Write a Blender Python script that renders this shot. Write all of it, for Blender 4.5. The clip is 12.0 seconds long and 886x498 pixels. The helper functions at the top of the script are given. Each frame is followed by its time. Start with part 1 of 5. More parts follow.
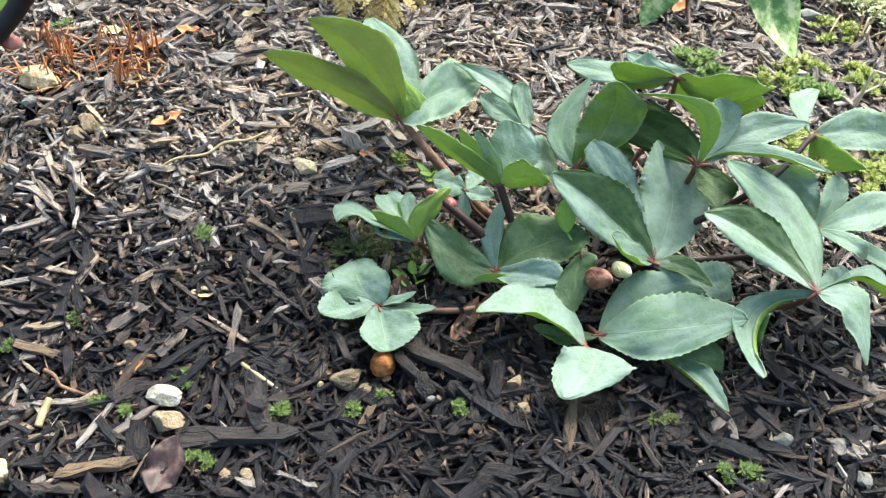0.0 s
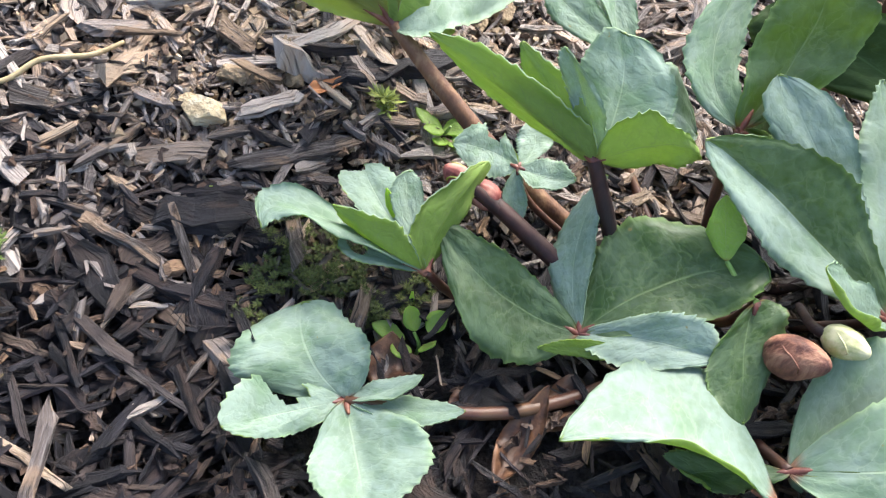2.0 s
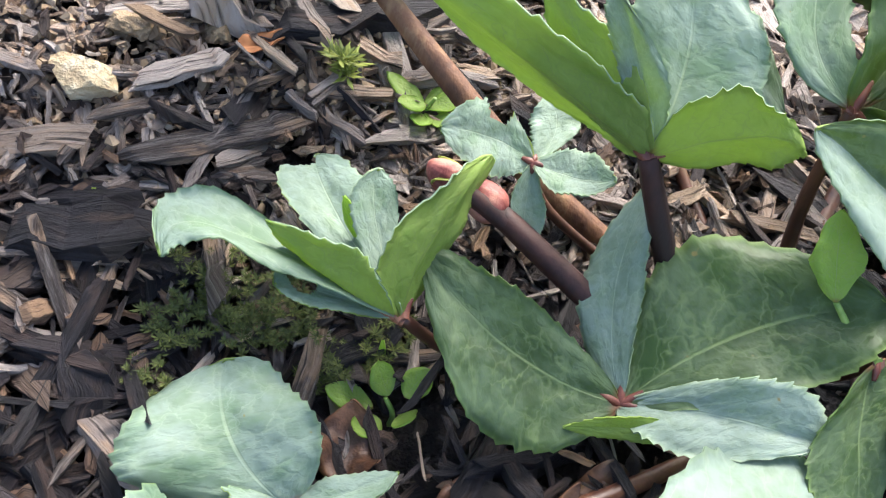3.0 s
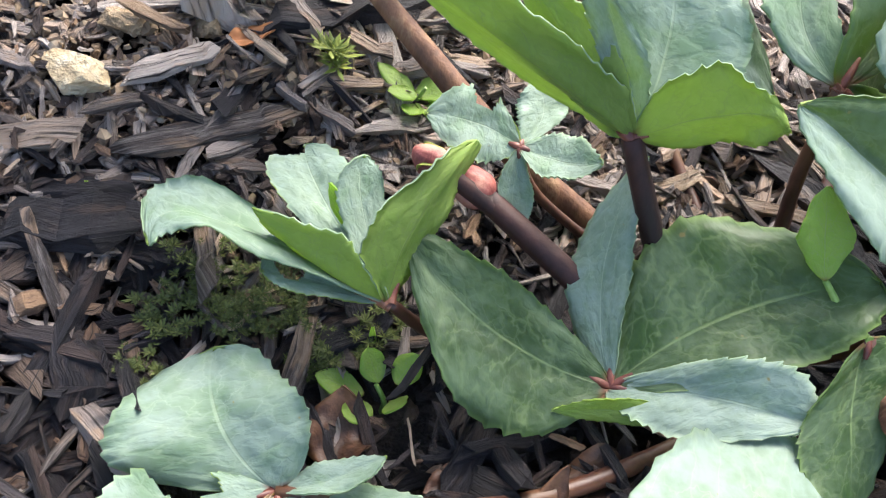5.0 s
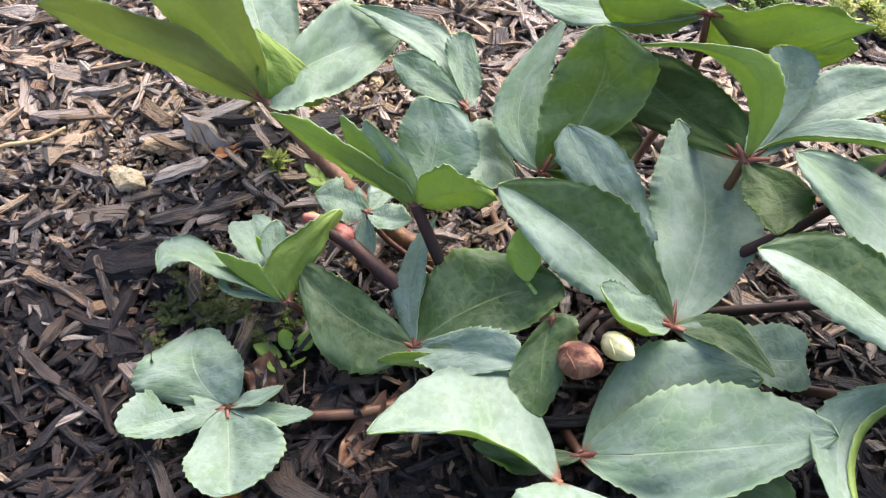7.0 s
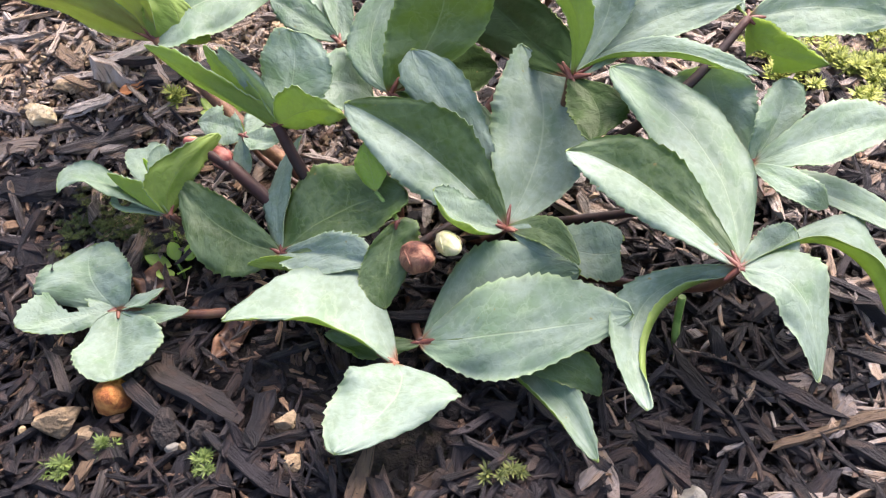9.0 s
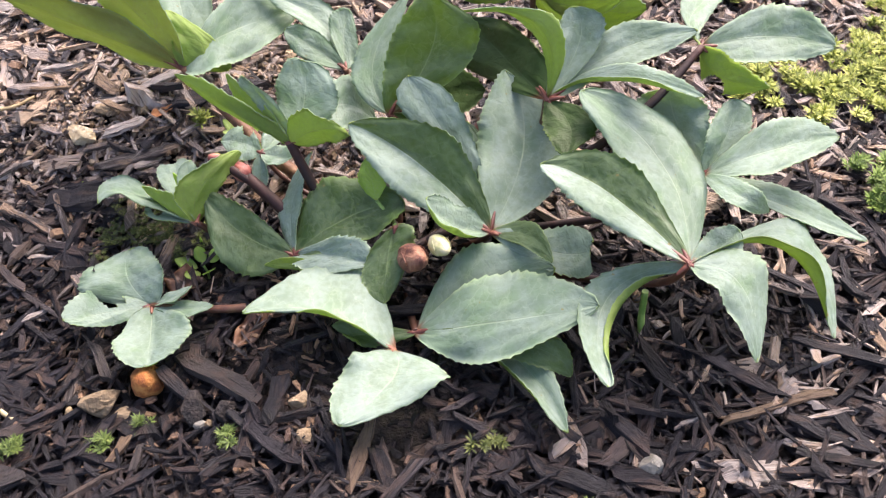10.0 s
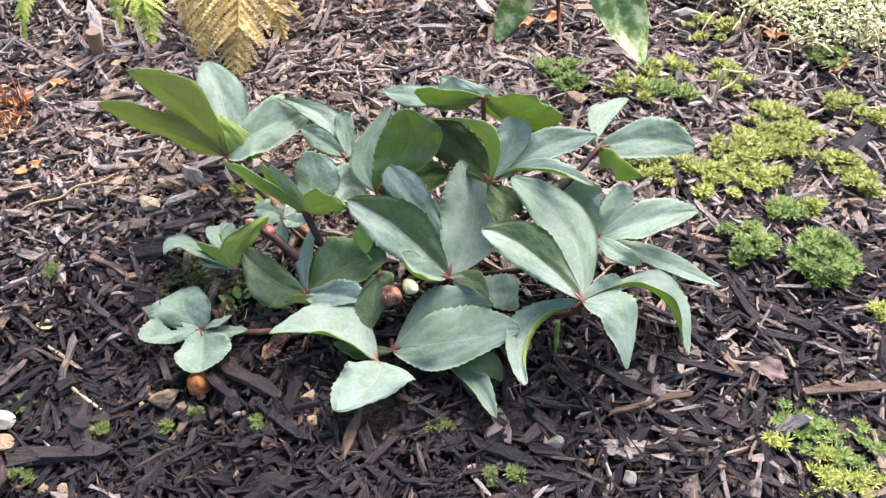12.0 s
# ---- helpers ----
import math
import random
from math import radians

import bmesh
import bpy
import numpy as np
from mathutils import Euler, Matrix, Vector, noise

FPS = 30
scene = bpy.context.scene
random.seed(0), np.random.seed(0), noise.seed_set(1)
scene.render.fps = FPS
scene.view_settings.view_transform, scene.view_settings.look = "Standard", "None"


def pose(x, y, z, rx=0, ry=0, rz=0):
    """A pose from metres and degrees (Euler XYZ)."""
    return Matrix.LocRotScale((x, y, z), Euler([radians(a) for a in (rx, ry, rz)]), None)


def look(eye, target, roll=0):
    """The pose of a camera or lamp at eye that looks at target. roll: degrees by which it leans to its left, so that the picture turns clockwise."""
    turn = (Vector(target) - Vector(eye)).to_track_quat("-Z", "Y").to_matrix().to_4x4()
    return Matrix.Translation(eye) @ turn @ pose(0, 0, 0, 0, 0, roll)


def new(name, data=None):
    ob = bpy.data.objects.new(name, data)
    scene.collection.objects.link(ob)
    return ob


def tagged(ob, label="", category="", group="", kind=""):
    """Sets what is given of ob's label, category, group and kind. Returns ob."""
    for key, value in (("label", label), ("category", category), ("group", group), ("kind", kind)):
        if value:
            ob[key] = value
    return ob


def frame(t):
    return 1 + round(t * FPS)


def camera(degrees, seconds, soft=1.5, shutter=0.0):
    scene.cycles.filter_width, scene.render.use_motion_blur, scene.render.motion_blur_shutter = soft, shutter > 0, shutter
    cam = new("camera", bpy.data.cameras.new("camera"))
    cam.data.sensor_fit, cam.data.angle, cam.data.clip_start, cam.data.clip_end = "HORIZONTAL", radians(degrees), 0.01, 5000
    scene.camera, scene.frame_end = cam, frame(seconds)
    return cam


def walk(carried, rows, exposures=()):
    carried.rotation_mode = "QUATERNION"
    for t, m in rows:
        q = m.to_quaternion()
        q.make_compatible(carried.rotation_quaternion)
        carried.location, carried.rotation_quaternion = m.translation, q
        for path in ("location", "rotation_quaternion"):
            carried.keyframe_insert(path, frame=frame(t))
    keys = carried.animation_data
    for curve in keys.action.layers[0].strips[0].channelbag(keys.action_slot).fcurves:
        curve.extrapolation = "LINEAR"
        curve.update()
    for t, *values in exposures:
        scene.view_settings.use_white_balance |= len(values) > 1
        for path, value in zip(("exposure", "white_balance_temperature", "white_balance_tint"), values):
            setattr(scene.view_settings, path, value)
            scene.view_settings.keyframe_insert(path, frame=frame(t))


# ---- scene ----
# camera: seconds, eye in metres, turn in degrees
cam = camera(50.0, 12.0, soft=1.25)
PATH = [
    (0.0, -0.0986, -0.5133, 0.6388, 42.919, -6.812, -4.307),
    (0.5, -0.1168, -0.5061, 0.6392, 43.407, -8.407, -3.836),
    (1.0, -0.1182, -0.5058, 0.6404, 43.470, -7.992, -3.608),
    (1.2, -0.1182, -0.5058, 0.6404, 43.470, -7.992, -2.858),
    (1.5, -0.0998, -0.3409, 0.4711, 42.754, -8.203, -3.553),
    (2.0, -0.0824, -0.1936, 0.3573, 39.183, -10.246, -5.830),
    (2.5, -0.0643, -0.1252, 0.2997, 37.250, -10.819, -6.369),
    (3.0, -0.0591, -0.0910, 0.2748, 35.907, -11.294, -6.811),
    (4.8, -0.0465, -0.0992, 0.2724, 37.136, -9.538, -6.409),
    (5.0, -0.0476, -0.0983, 0.2736, 36.301, -9.530, -6.675),
    (5.5, -0.0512, -0.1216, 0.3011, 36.577, -8.609, -6.016),
    (6.0, -0.0496, -0.1802, 0.3640, 38.531, -7.269, -5.397),
    (6.5, -0.0020, -0.1980, 0.3938, 38.967, -5.399, -4.852),
    (7.0, 0.0332, -0.2552, 0.4529, 39.594, -3.394, -3.866),
    (7.5, 0.0770, -0.3006, 0.4745, 39.786, -2.207, -3.480),
    (7.7, 0.1045, -0.3291, 0.5025, 39.921, -0.696, -2.580),
    (9.3, 0.1356, -0.3316, 0.4719, 38.337, -0.736, -3.330),
    (9.5, 0.1350, -0.3337, 0.4711, 38.737, -0.768, -3.455),
    (10.0, 0.1467, -0.3859, 0.5322, 39.307, 0.193, -2.732),
    (10.5, 0.1702, -0.5393, 0.6976, 40.941, 1.395, -1.562),
    (11.0, 0.1724, -0.5474, 0.7004, 42.135, 0.553, -2.143),
    (11.5, 0.1699, -0.5533, 0.7118, 42.827, 0.664, -1.836),
    (12.0, 0.1711, -0.5493, 0.7158, 42.356, 0.110, -2.153),
]
walk(cam, [(t, pose(*p)) for t, *p in PATH],
     [(0.0, 1.52, 6300, -2), (0.4, 1.52, 6350, 5), (1.4, 1.58, 6350, 6), (2.5, 1.74, 6450, 10), (5.5, 1.72, 6500, 10), (7.2, 1.47, 6650, 14), (9.4, 1.58, 6800, 20), (10.2, 1.50, 6850, 21), (12.0, 1.42, 6420, 19)])

# light: a bright, thinly clouded sky, the sun soft and behind the plant
world = bpy.data.worlds.new("sky")
world.use_nodes = True
scene.world = world
bg = world.node_tree.nodes["Background"]
sky = world.node_tree.nodes.new("ShaderNodeTexSky")
sky.sky_type, sky.sun_disc, sky.sun_elevation, sky.sun_rotation = "NISHITA", False, radians(50), radians(30)
sky.dust_density, sky.ozone_density = 4.0, 1.0
world.node_tree.links.new(sky.outputs[0], bg.inputs[0])
bg.inputs[1].default_value = 0.142
sun = new("sun", bpy.data.lights.new("sun", "SUN"))
sun.data.energy, sun.data.angle, sun.data.color = 3.0, radians(42), (1.0, 0.96, 0.91)
sun.matrix_world = look((0.58, 1.0, 1.38), (0, 0, 0))


# ---- materials ----
class Nodes:
    """A short way to wire a node material."""

    def __init__(self, name):
        self.mat = bpy.data.materials.new(name)
        self.mat.use_nodes = True
        self.tree = self.mat.node_tree
        self.bsdf = self.tree.nodes["Principled BSDF"]
        self.out = self.tree.nodes["Material Output"]

    def add(self, kind, **inputs):
        n = self.tree.nodes.new("ShaderNode" + kind)
        for k, v in inputs.items():
            self.set(n, int(k[1:]) if k[0] == "i" and k[1:].isdigit() else k.replace("_", " "), v)
        return n

    def set(self, n, key, v):
        if isinstance(v, bpy.types.NodeSocket):
            self.tree.links.new(v, n.inputs[key])
        else:
            n.inputs[key].default_value = v

    def math(self, op, a, b=0.0, c=0.0):
        n = self.tree.nodes.new("ShaderNodeMath")
        n.operation = op
        for k, v in enumerate((a, b, c)):
            self.set(n, k, v)
        return n.outputs[0]

    def ramp(self, fac, *stops):
        n = self.tree.nodes.new("ShaderNodeValToRGB")
        e = n.color_ramp.elements
        while len(e) < len(stops):
            e.new(0.5)
        for k, (p, col) in enumerate(stops):
            e[k].position, e[k].color = p, (*col, 1)
        self.set(n, 0, fac)
        return n.outputs[0]

    def mix(self, fac, a, b, blend="MIX"):
        n = self.tree.nodes.new("ShaderNodeMix")
        n.data_type, n.blend_type = "RGBA", blend
        for k, v in ((0, fac), (6, a), (7, b)):
            self.set(n, k, (*v, 1) if isinstance(v, tuple) and len(v) == 3 else v)
        return n.outputs[2]

    def noise(self, vector, scale, detail=4.0, rough=0.6):
        n = self.add("TexNoise", Scale=scale, Detail=detail, Roughness=rough)
        if vector is not None:
            self.set(n, "Vector", vector)
        return n.outputs[0]

    def mapped(self, vector, scale):
        n = self.add("Mapping", Vector=vector, Scale=scale)
        return n.outputs[0]

    def bump(self, height, strength, distance):
        n = self.add("Bump", Height=height, Strength=strength, Distance=distance)
        self.set(self.bsdf, "Normal", n.outputs[0])
        return n.outputs[0]

    def smooth(self, v, lo, hi):
        n = self.tree.nodes.new("ShaderNodeMapRange")
        n.interpolation_type = "SMOOTHSTEP"
        for k, x in enumerate((v, lo, hi)):
            self.set(n, k, x)
        return n.outputs[0]


def leaf_material(name, base, dark, vein, rough, through_light, glow, gloss=0.42, wiped=0.55):
    """A leaf blade: midrib, a loose net of pale veins by its UV, a waxy bloom worn off in patches, lets light through."""
    g = Nodes(name)
    uv = g.add("UVMap").outputs[0]
    obj = g.add("TexCoord").outputs["Object"]
    sep = g.add("SeparateXYZ", i0=uv).outputs
    info = g.add("ObjectInfo").outputs["Random"]
    off = g.add("CombineXYZ", X=g.math("MULTIPLY", info, 19.0), Y=g.math("MULTIPLY", info, 43.0)).outputs[0]
    own = g.add("VectorMath", i0=g.mapped(uv, (1.0, 2.0, 1.0)), i1=off).outputs[0]
    wob = g.math("MULTIPLY_ADD", g.noise(own, 4.0, 3), 0.30, -0.15)
    m = g.math("ABSOLUTE", g.math("MULTIPLY_ADD", sep[0], 2.0, -1.0))
    mid = g.math("MULTIPLY", g.smooth(m, 0.030, 0.006), g.smooth(sep[1], 0.98, 0.55))
    phase = g.math("MULTIPLY", g.math("ADD", g.math("MULTIPLY_ADD", m, -0.32, sep[1]), wob), 5.5)
    side = g.math("MULTIPLY", g.smooth(g.math("PINGPONG", phase, 0.5), 0.045, 0.0), g.smooth(m, 0.95, 0.35))
    warp = g.add("TexNoise", Vector=own, Scale=7.0, Detail=3.0)
    bent = g.add("VectorMath", i0=g.mapped(own, (5.0, 4.6, 1.0)), i1=warp.outputs["Color"]).outputs[0]
    net = g.add("TexVoronoi", Vector=bent, Scale=1.0)
    net.feature = "DISTANCE_TO_EDGE"
    fine = g.math("MULTIPLY", g.smooth(net.outputs[0], 0.055, 0.0), g.smooth(g.noise(own, 4.0, 2), 0.25, 0.55))
    veins = g.math("MAXIMUM", g.math("MULTIPLY", mid, 0.9), g.math("MAXIMUM", g.math("MULTIPLY", side, 0.70), g.math("MULTIPLY", fine, 0.48)))
    blotch = g.smooth(g.math("ADD", g.math("MULTIPLY", g.noise(obj, 42.0, 4), 0.6), g.math("MULTIPLY", g.noise(obj, 260.0, 5), 0.4)), 0.36, 0.62)
    col = g.mix(blotch, dark, base)
    col = g.mix(g.math("MULTIPLY", info, 0.30), col, dark)
    worn = g.smooth(g.math("ADD", g.noise(own, 2.0, 4, 0.6), g.math("MULTIPLY_ADD", info, 0.16, -0.08)), 0.50, 0.68)
    col = g.mix(g.math("MULTIPLY", worn, wiped), col, g.mix(0.5, dark, (dark[0] * 0.62, dark[1] * 0.95, dark[2] * 0.40)))
    col = g.mix(g.math("MULTIPLY", veins, 0.50), col, vein)
    col = g.mix(g.math("MULTIPLY", g.smooth(m, 0.93, 0.995), 0.16), col, glow)
    col = g.mix(g.math("MULTIPLY", g.smooth(sep[1], 0.055, 0.005), 0.85), col, (0.24, 0.075, 0.045))
    col = g.mix(g.smooth(g.noise(obj, 190.0, 2, 0.4), 0.76, 0.79), col, (0.22, 0.17, 0.07))
    g.set(g.bsdf, "Base Color", col)
    g.set(g.bsdf, "Roughness", g.math("MULTIPLY_ADD", g.noise(obj, 120.0, 3), 0.18, rough - 0.09))
    g.set(g.bsdf, "Specular IOR Level", gloss)
    cell = g.smooth(net.outputs[0], 0.0, 0.30)
    nrm = g.bump(g.math("ADD", g.math("MULTIPLY_ADD", g.noise(obj, 70.0, 4), 0.7, g.math("MULTIPLY", cell, 0.50)), g.math("MULTIPLY", mid, -0.4)), 0.30, 0.0009)
    tr = g.add("BsdfTranslucent", Color=g.mix(veins, glow, vein), Normal=nrm)
    mixed = g.add("MixShader", Fac=through_light, i1=g.bsdf.outputs[0], i2=tr.outputs[0])
    g.set(g.out, 0, mixed.outputs[0])
    return g.mat


def solid(name, stops, scale, rough, bump=0.4, dist=0.001, random="object", stretch=(1, 1, 1), coord="Object", spread=0.35):
    """A matt natural surface: colours along a ramp by noise and by the piece's own random number."""
    g = Nodes(name)
    v = g.add("UVMap").outputs[0] if coord == "UV" else g.add("TexCoord").outputs[coord]
    v = g.mapped(v, stretch)
    r = g.add("ObjectInfo").outputs["Random"] if random == "object" else g.add("NewGeometry").outputs["Random Per Island"]
    n = g.noise(v, scale, 6, 0.65)
    fac = g.math("ADD", g.math("MULTIPLY", r, 1 - spread), g.math("MULTIPLY", g.smooth(n, 0.3, 0.7), spread))
    g.set(g.bsdf, "Base Color", g.ramp(fac, *stops))
    g.set(g.bsdf, "Roughness", g.math("MULTIPLY_ADD", n, 0.25, rough - 0.12))
    g.bump(g.math("ADD", n, g.math("MULTIPLY", g.noise(v, scale * 4, 3), 0.4)), bump, dist)
    return g.mat


def wood_material(name, stops, random, rough=0.56, inner=(0.082, 0.050, 0.039), worn=(0.088, 0.078, 0.096), deep=(0.011, 0.009, 0.010), gloss=0.40):
    """Shredded bark: colour by piece, long grain along its UV, paler worn streaks, brown inner wood, dark cracks."""
    g = Nodes(name)
    uv = g.add("UVMap").outputs[0]
    r = g.add("ObjectInfo").outputs["Random"] if random == "object" else g.add("NewGeometry").outputs["Random Per Island"]
    off = g.add("CombineXYZ", X=g.math("MULTIPLY", r, 37.0), Y=g.math("MULTIPLY", r, 91.0)).outputs[0]
    vec = g.add("VectorMath", i0=uv, i1=off).outputs[0]
    grain = g.noise(g.mapped(vec, (55.0, 620.0, 1.0)), 1.0, 7, 0.75)
    patch = g.noise(g.mapped(vec, (80.0, 210.0, 1.0)), 1.0, 5, 0.68)
    broad = g.noise(g.mapped(vec, (45.0, 90.0, 1.0)), 1.0, 3, 0.6)
    crack = g.noise(g.mapped(vec, (38.0, 900.0, 1.0)), 1.0, 4, 0.6)
    col = g.ramp(r, *stops)
    col = g.mix(g.math("MULTIPLY", g.smooth(grain, 0.44, 0.66), 0.75), col, g.mix(0.42, col, worn))
    col = g.mix(g.math("MULTIPLY", g.smooth(broad, 0.50, 0.62), 0.85), col, g.mix(0.62, col, inner))
    col = g.mix(g.math("MULTIPLY", g.smooth(patch, 0.47, 0.30), 0.8), col, g.mix(0.75, col, deep))
    col = g.mix(g.math("MULTIPLY", g.smooth(crack, 0.44, 0.34), 0.9), col, deep)
    g.set(g.bsdf, "Base Color", col)
    g.set(g.bsdf, "Roughness", g.math("MULTIPLY_ADD", grain, 0.3, rough - 0.13))
    g.set(g.bsdf, "Specular IOR Level", gloss)
    g.bump(g.math("ADD", grain, g.math("ADD", g.math("MULTIPLY", patch, 0.8), g.math("MULTIPLY", g.smooth(crack, 0.34, 0.48), 0.5))), 1.0, 0.0036)
    return g.mat


LEAF_TOP = leaf_material("leaf_upper_side", (0.236, 0.308, 0.266), (0.142, 0.207, 0.152), (0.42, 0.52, 0.32), 0.58, 0.22, (0.52, 0.70, 0.28), 0.26)
# deep green; also paints in the half of folded leaflets turned from the sky
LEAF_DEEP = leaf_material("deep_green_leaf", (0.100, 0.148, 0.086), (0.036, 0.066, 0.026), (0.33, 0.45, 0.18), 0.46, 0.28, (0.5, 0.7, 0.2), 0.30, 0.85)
# leaf green darkened for inner leaflets, their shade put into the colour
LEAF_SHADED = leaf_material("shaded_dark_leaf", (0.055, 0.095, 0.030), (0.028, 0.052, 0.014), (0.10, 0.17, 0.05), 0.5, 0.12, (0.24, 0.38, 0.07), 0.18)
LEAF_UNDER = leaf_material("leaf_under_side", (0.24, 0.33, 0.085), (0.14, 0.21, 0.050), (0.36, 0.46, 0.14), 0.55, 0.36, (0.62, 0.82, 0.15))
LEAF_AGED = leaf_material("ageing_under_side", (0.34, 0.39, 0.105), (0.26, 0.235, 0.070), (0.42, 0.46, 0.16), 0.55, 0.40, (0.55, 0.66, 0.14))
YOUNG = leaf_material("young_leaf", (0.32, 0.43, 0.11), (0.23, 0.34, 0.075), (0.5, 0.6, 0.24), 0.48, 0.45, (0.6, 0.85, 0.14))
VARIEGATED = solid("variegated_leaf", [(0.25, (0.12, 0.22, 0.05)), (0.45, (0.24, 0.36, 0.10)), (0.62, (0.40, 0.50, 0.17)), (0.78, (0.66, 0.66, 0.34))], 55, 0.38, 0.2, stretch=(1, 0.5, 1), spread=1.0)
STALK = solid("red_green_stalk", [(0.2, (0.05, 0.018, 0.012)), (0.5, (0.10, 0.04, 0.022)), (0.9, (0.13, 0.07, 0.032))], 40, 0.45, 0.3, stretch=(1, 1, 0.25), spread=0.8)
STALK_DARK = solid("dark_red_stalk", [(0.2, (0.012, 0.003, 0.0025)), (0.6, (0.022, 0.0055, 0.0045)), (0.95, (0.046, 0.014, 0.010))], 40, 0.65, 0.6, stretch=(1, 1, 0.25), spread=1.0)
STALK_TAN = solid("tan_stalk", [(0.1, (0.075, 0.030, 0.016)), (0.6, (0.16, 0.075, 0.038)), (0.95, (0.27, 0.16, 0.085))], 70, 0.65, 0.8, stretch=(1, 1, 0.15), spread=1.0)
RED_JOINT = solid("red_leaf_joint", [(0.2, (0.08, 0.020, 0.014)), (0.6, (0.16, 0.048, 0.030)), (0.95, (0.24, 0.10, 0.055))], 60, 0.45, 0.2, spread=1.0)
GREEN_STALK = solid("green_stalk", [(0.2, (0.11, 0.22, 0.04)), (0.8, (0.24, 0.36, 0.09))], 60, 0.45, 0.2, spread=1.0)
BUD_PINK = solid("pink_bud", [(0.15, (0.13, 0.022, 0.018)), (0.5, (0.27, 0.075, 0.060)), (0.9, (0.38, 0.17, 0.12))], 90, 0.6, 0.5, stretch=(1, 1, 0.3), spread=1.0)
BUD_BROWN = solid("brown_bud", [(0.15, (0.07, 0.022, 0.014)), (0.5, (0.16, 0.062, 0.038)), (0.9, (0.28, 0.14, 0.085))], 110, 0.72, 0.9, stretch=(1, 1, 0.3), spread=1.0)
BUD_CREAM = solid("cream_bud", [(0.2, (0.30, 0.33, 0.12)), (0.5, (0.46, 0.44, 0.24)), (0.9, (0.56, 0.52, 0.33))], 60, 0.5, 0.2, spread=1.0)
# darker copy of the green moss for small tufts, shade put into its colour
MOSS_SHADED = solid("shaded_star_moss", [(0.0, (0.03, 0.05, 0.010)), (0.5, (0.085, 0.135, 0.024)), (1.0, (0.19, 0.24, 0.055))], 40, 0.65, 0.1, random="island")
# browns of the dead leaves under the plant, darkened to carry its shade
DEAD_LEAF = solid("dead_leaf", [(0.1, (0.014, 0.007, 0.005)), (0.5, (0.040, 0.018, 0.010)), (0.9, (0.10, 0.047, 0.024))], 60, 0.55, 0.6, dist=0.0015, spread=0.8)
DEAD_TAN = solid("tan_dead_leaf", [(0.1, (0.022, 0.009, 0.005)), (0.5, (0.068, 0.028, 0.013)), (0.9, (0.17, 0.080, 0.038))], 60, 0.55, 0.6, dist=0.0015, spread=0.9)
STONE_WHITE = solid("white_stone", [(0.05, (0.30, 0.25, 0.17)), (0.5, (0.50, 0.46, 0.36)), (1.0, (0.68, 0.66, 0.58))], 90, 0.8, 1.0, dist=0.0035, spread=0.7)
DEAD_PURPLE = solid("purple_brown_dead_leaf", [(0.1, (0.04, 0.022, 0.020)), (0.5, (0.10, 0.056, 0.048)), (0.9, (0.19, 0.12, 0.10))], 60, 0.6, 0.6, dist=0.0015, spread=0.9)
RUST = solid("rusty_frond_bits", [(0.1, (0.20, 0.06, 0.025)), (0.5, (0.44, 0.17, 0.06)), (0.9, (0.60, 0.31, 0.14))], 50, 0.7, 0.4, random="island", spread=0.3)
STONE = solid("tan_stone", [(0.05, (0.14, 0.10, 0.06)), (0.4, (0.24, 0.17, 0.10)), (0.8, (0.36, 0.27, 0.17)), (1.0, (0.45, 0.38, 0.28))], 90, 0.8, 1.0, dist=0.0035, spread=0.55)
STONE_PALE = solid("pale_stone", [(0.05, (0.09, 0.085, 0.07)), (0.5, (0.19, 0.18, 0.155)), (1.0, (0.28, 0.27, 0.24))], 80, 0.8, 0.5, dist=0.002, spread=0.7)
STONE_CREAM = solid("cream_stone", [(0.05, (0.28, 0.18, 0.09)), (0.45, (0.50, 0.38, 0.22)), (1.0, (0.68, 0.61, 0.45))], 75, 0.8, 1.0, dist=0.0035, spread=0.7)
PEBBLE = solid("grit", [(0.0, (0.10, 0.065, 0.04)), (0.45, (0.20, 0.14, 0.085)), (0.8, (0.32, 0.24, 0.16)), (1.0, (0.45, 0.40, 0.32))], 120, 0.8, 0.5, random="island")
ORANGE = solid("orange_seed_ball", [(0.1, (0.20, 0.055, 0.014)), (0.5, (0.36, 0.125, 0.028)), (0.9, (0.50, 0.22, 0.06))], 130, 0.8, 0.8, dist=0.002, spread=1.0)
STRAW = solid("straw", [(0.1, (0.26, 0.19, 0.09)), (0.6, (0.42, 0.33, 0.18)), (0.95, (0.52, 0.43, 0.27))], 60, 0.6, 0.3, stretch=(1, 1, 0.2), spread=0.8)
PALE_STRAW = solid("pale_straw", [(0.1, (0.42, 0.34, 0.20)), (0.6, (0.60, 0.51, 0.34)), (0.95, (0.70, 0.62, 0.45))], 60, 0.6, 0.3, stretch=(1, 1, 0.2), spread=0.8)
MOSS = solid("star_moss", [(0.0, (0.06, 0.085, 0.012)), (0.4, (0.19, 0.235, 0.034)), (0.75, (0.40, 0.43, 0.080)), (1.0, (0.60, 0.58, 0.22))], 40, 0.6, 0.1, random="island")
MOSS_GREEN = solid("green_moss", [(0.0, (0.04, 0.08, 0.012)), (0.5, (0.13, 0.215, 0.034)), (1.0, (0.29, 0.37, 0.08))], 40, 0.6, 0.1, random="island")
MOSS_DARK = solid("creeping_moss", [(0.0, (0.025, 0.038, 0.008)), (0.5, (0.065, 0.085, 0.016)), (1.0, (0.15, 0.165, 0.035))], 40, 0.7, 0.1, random="island")
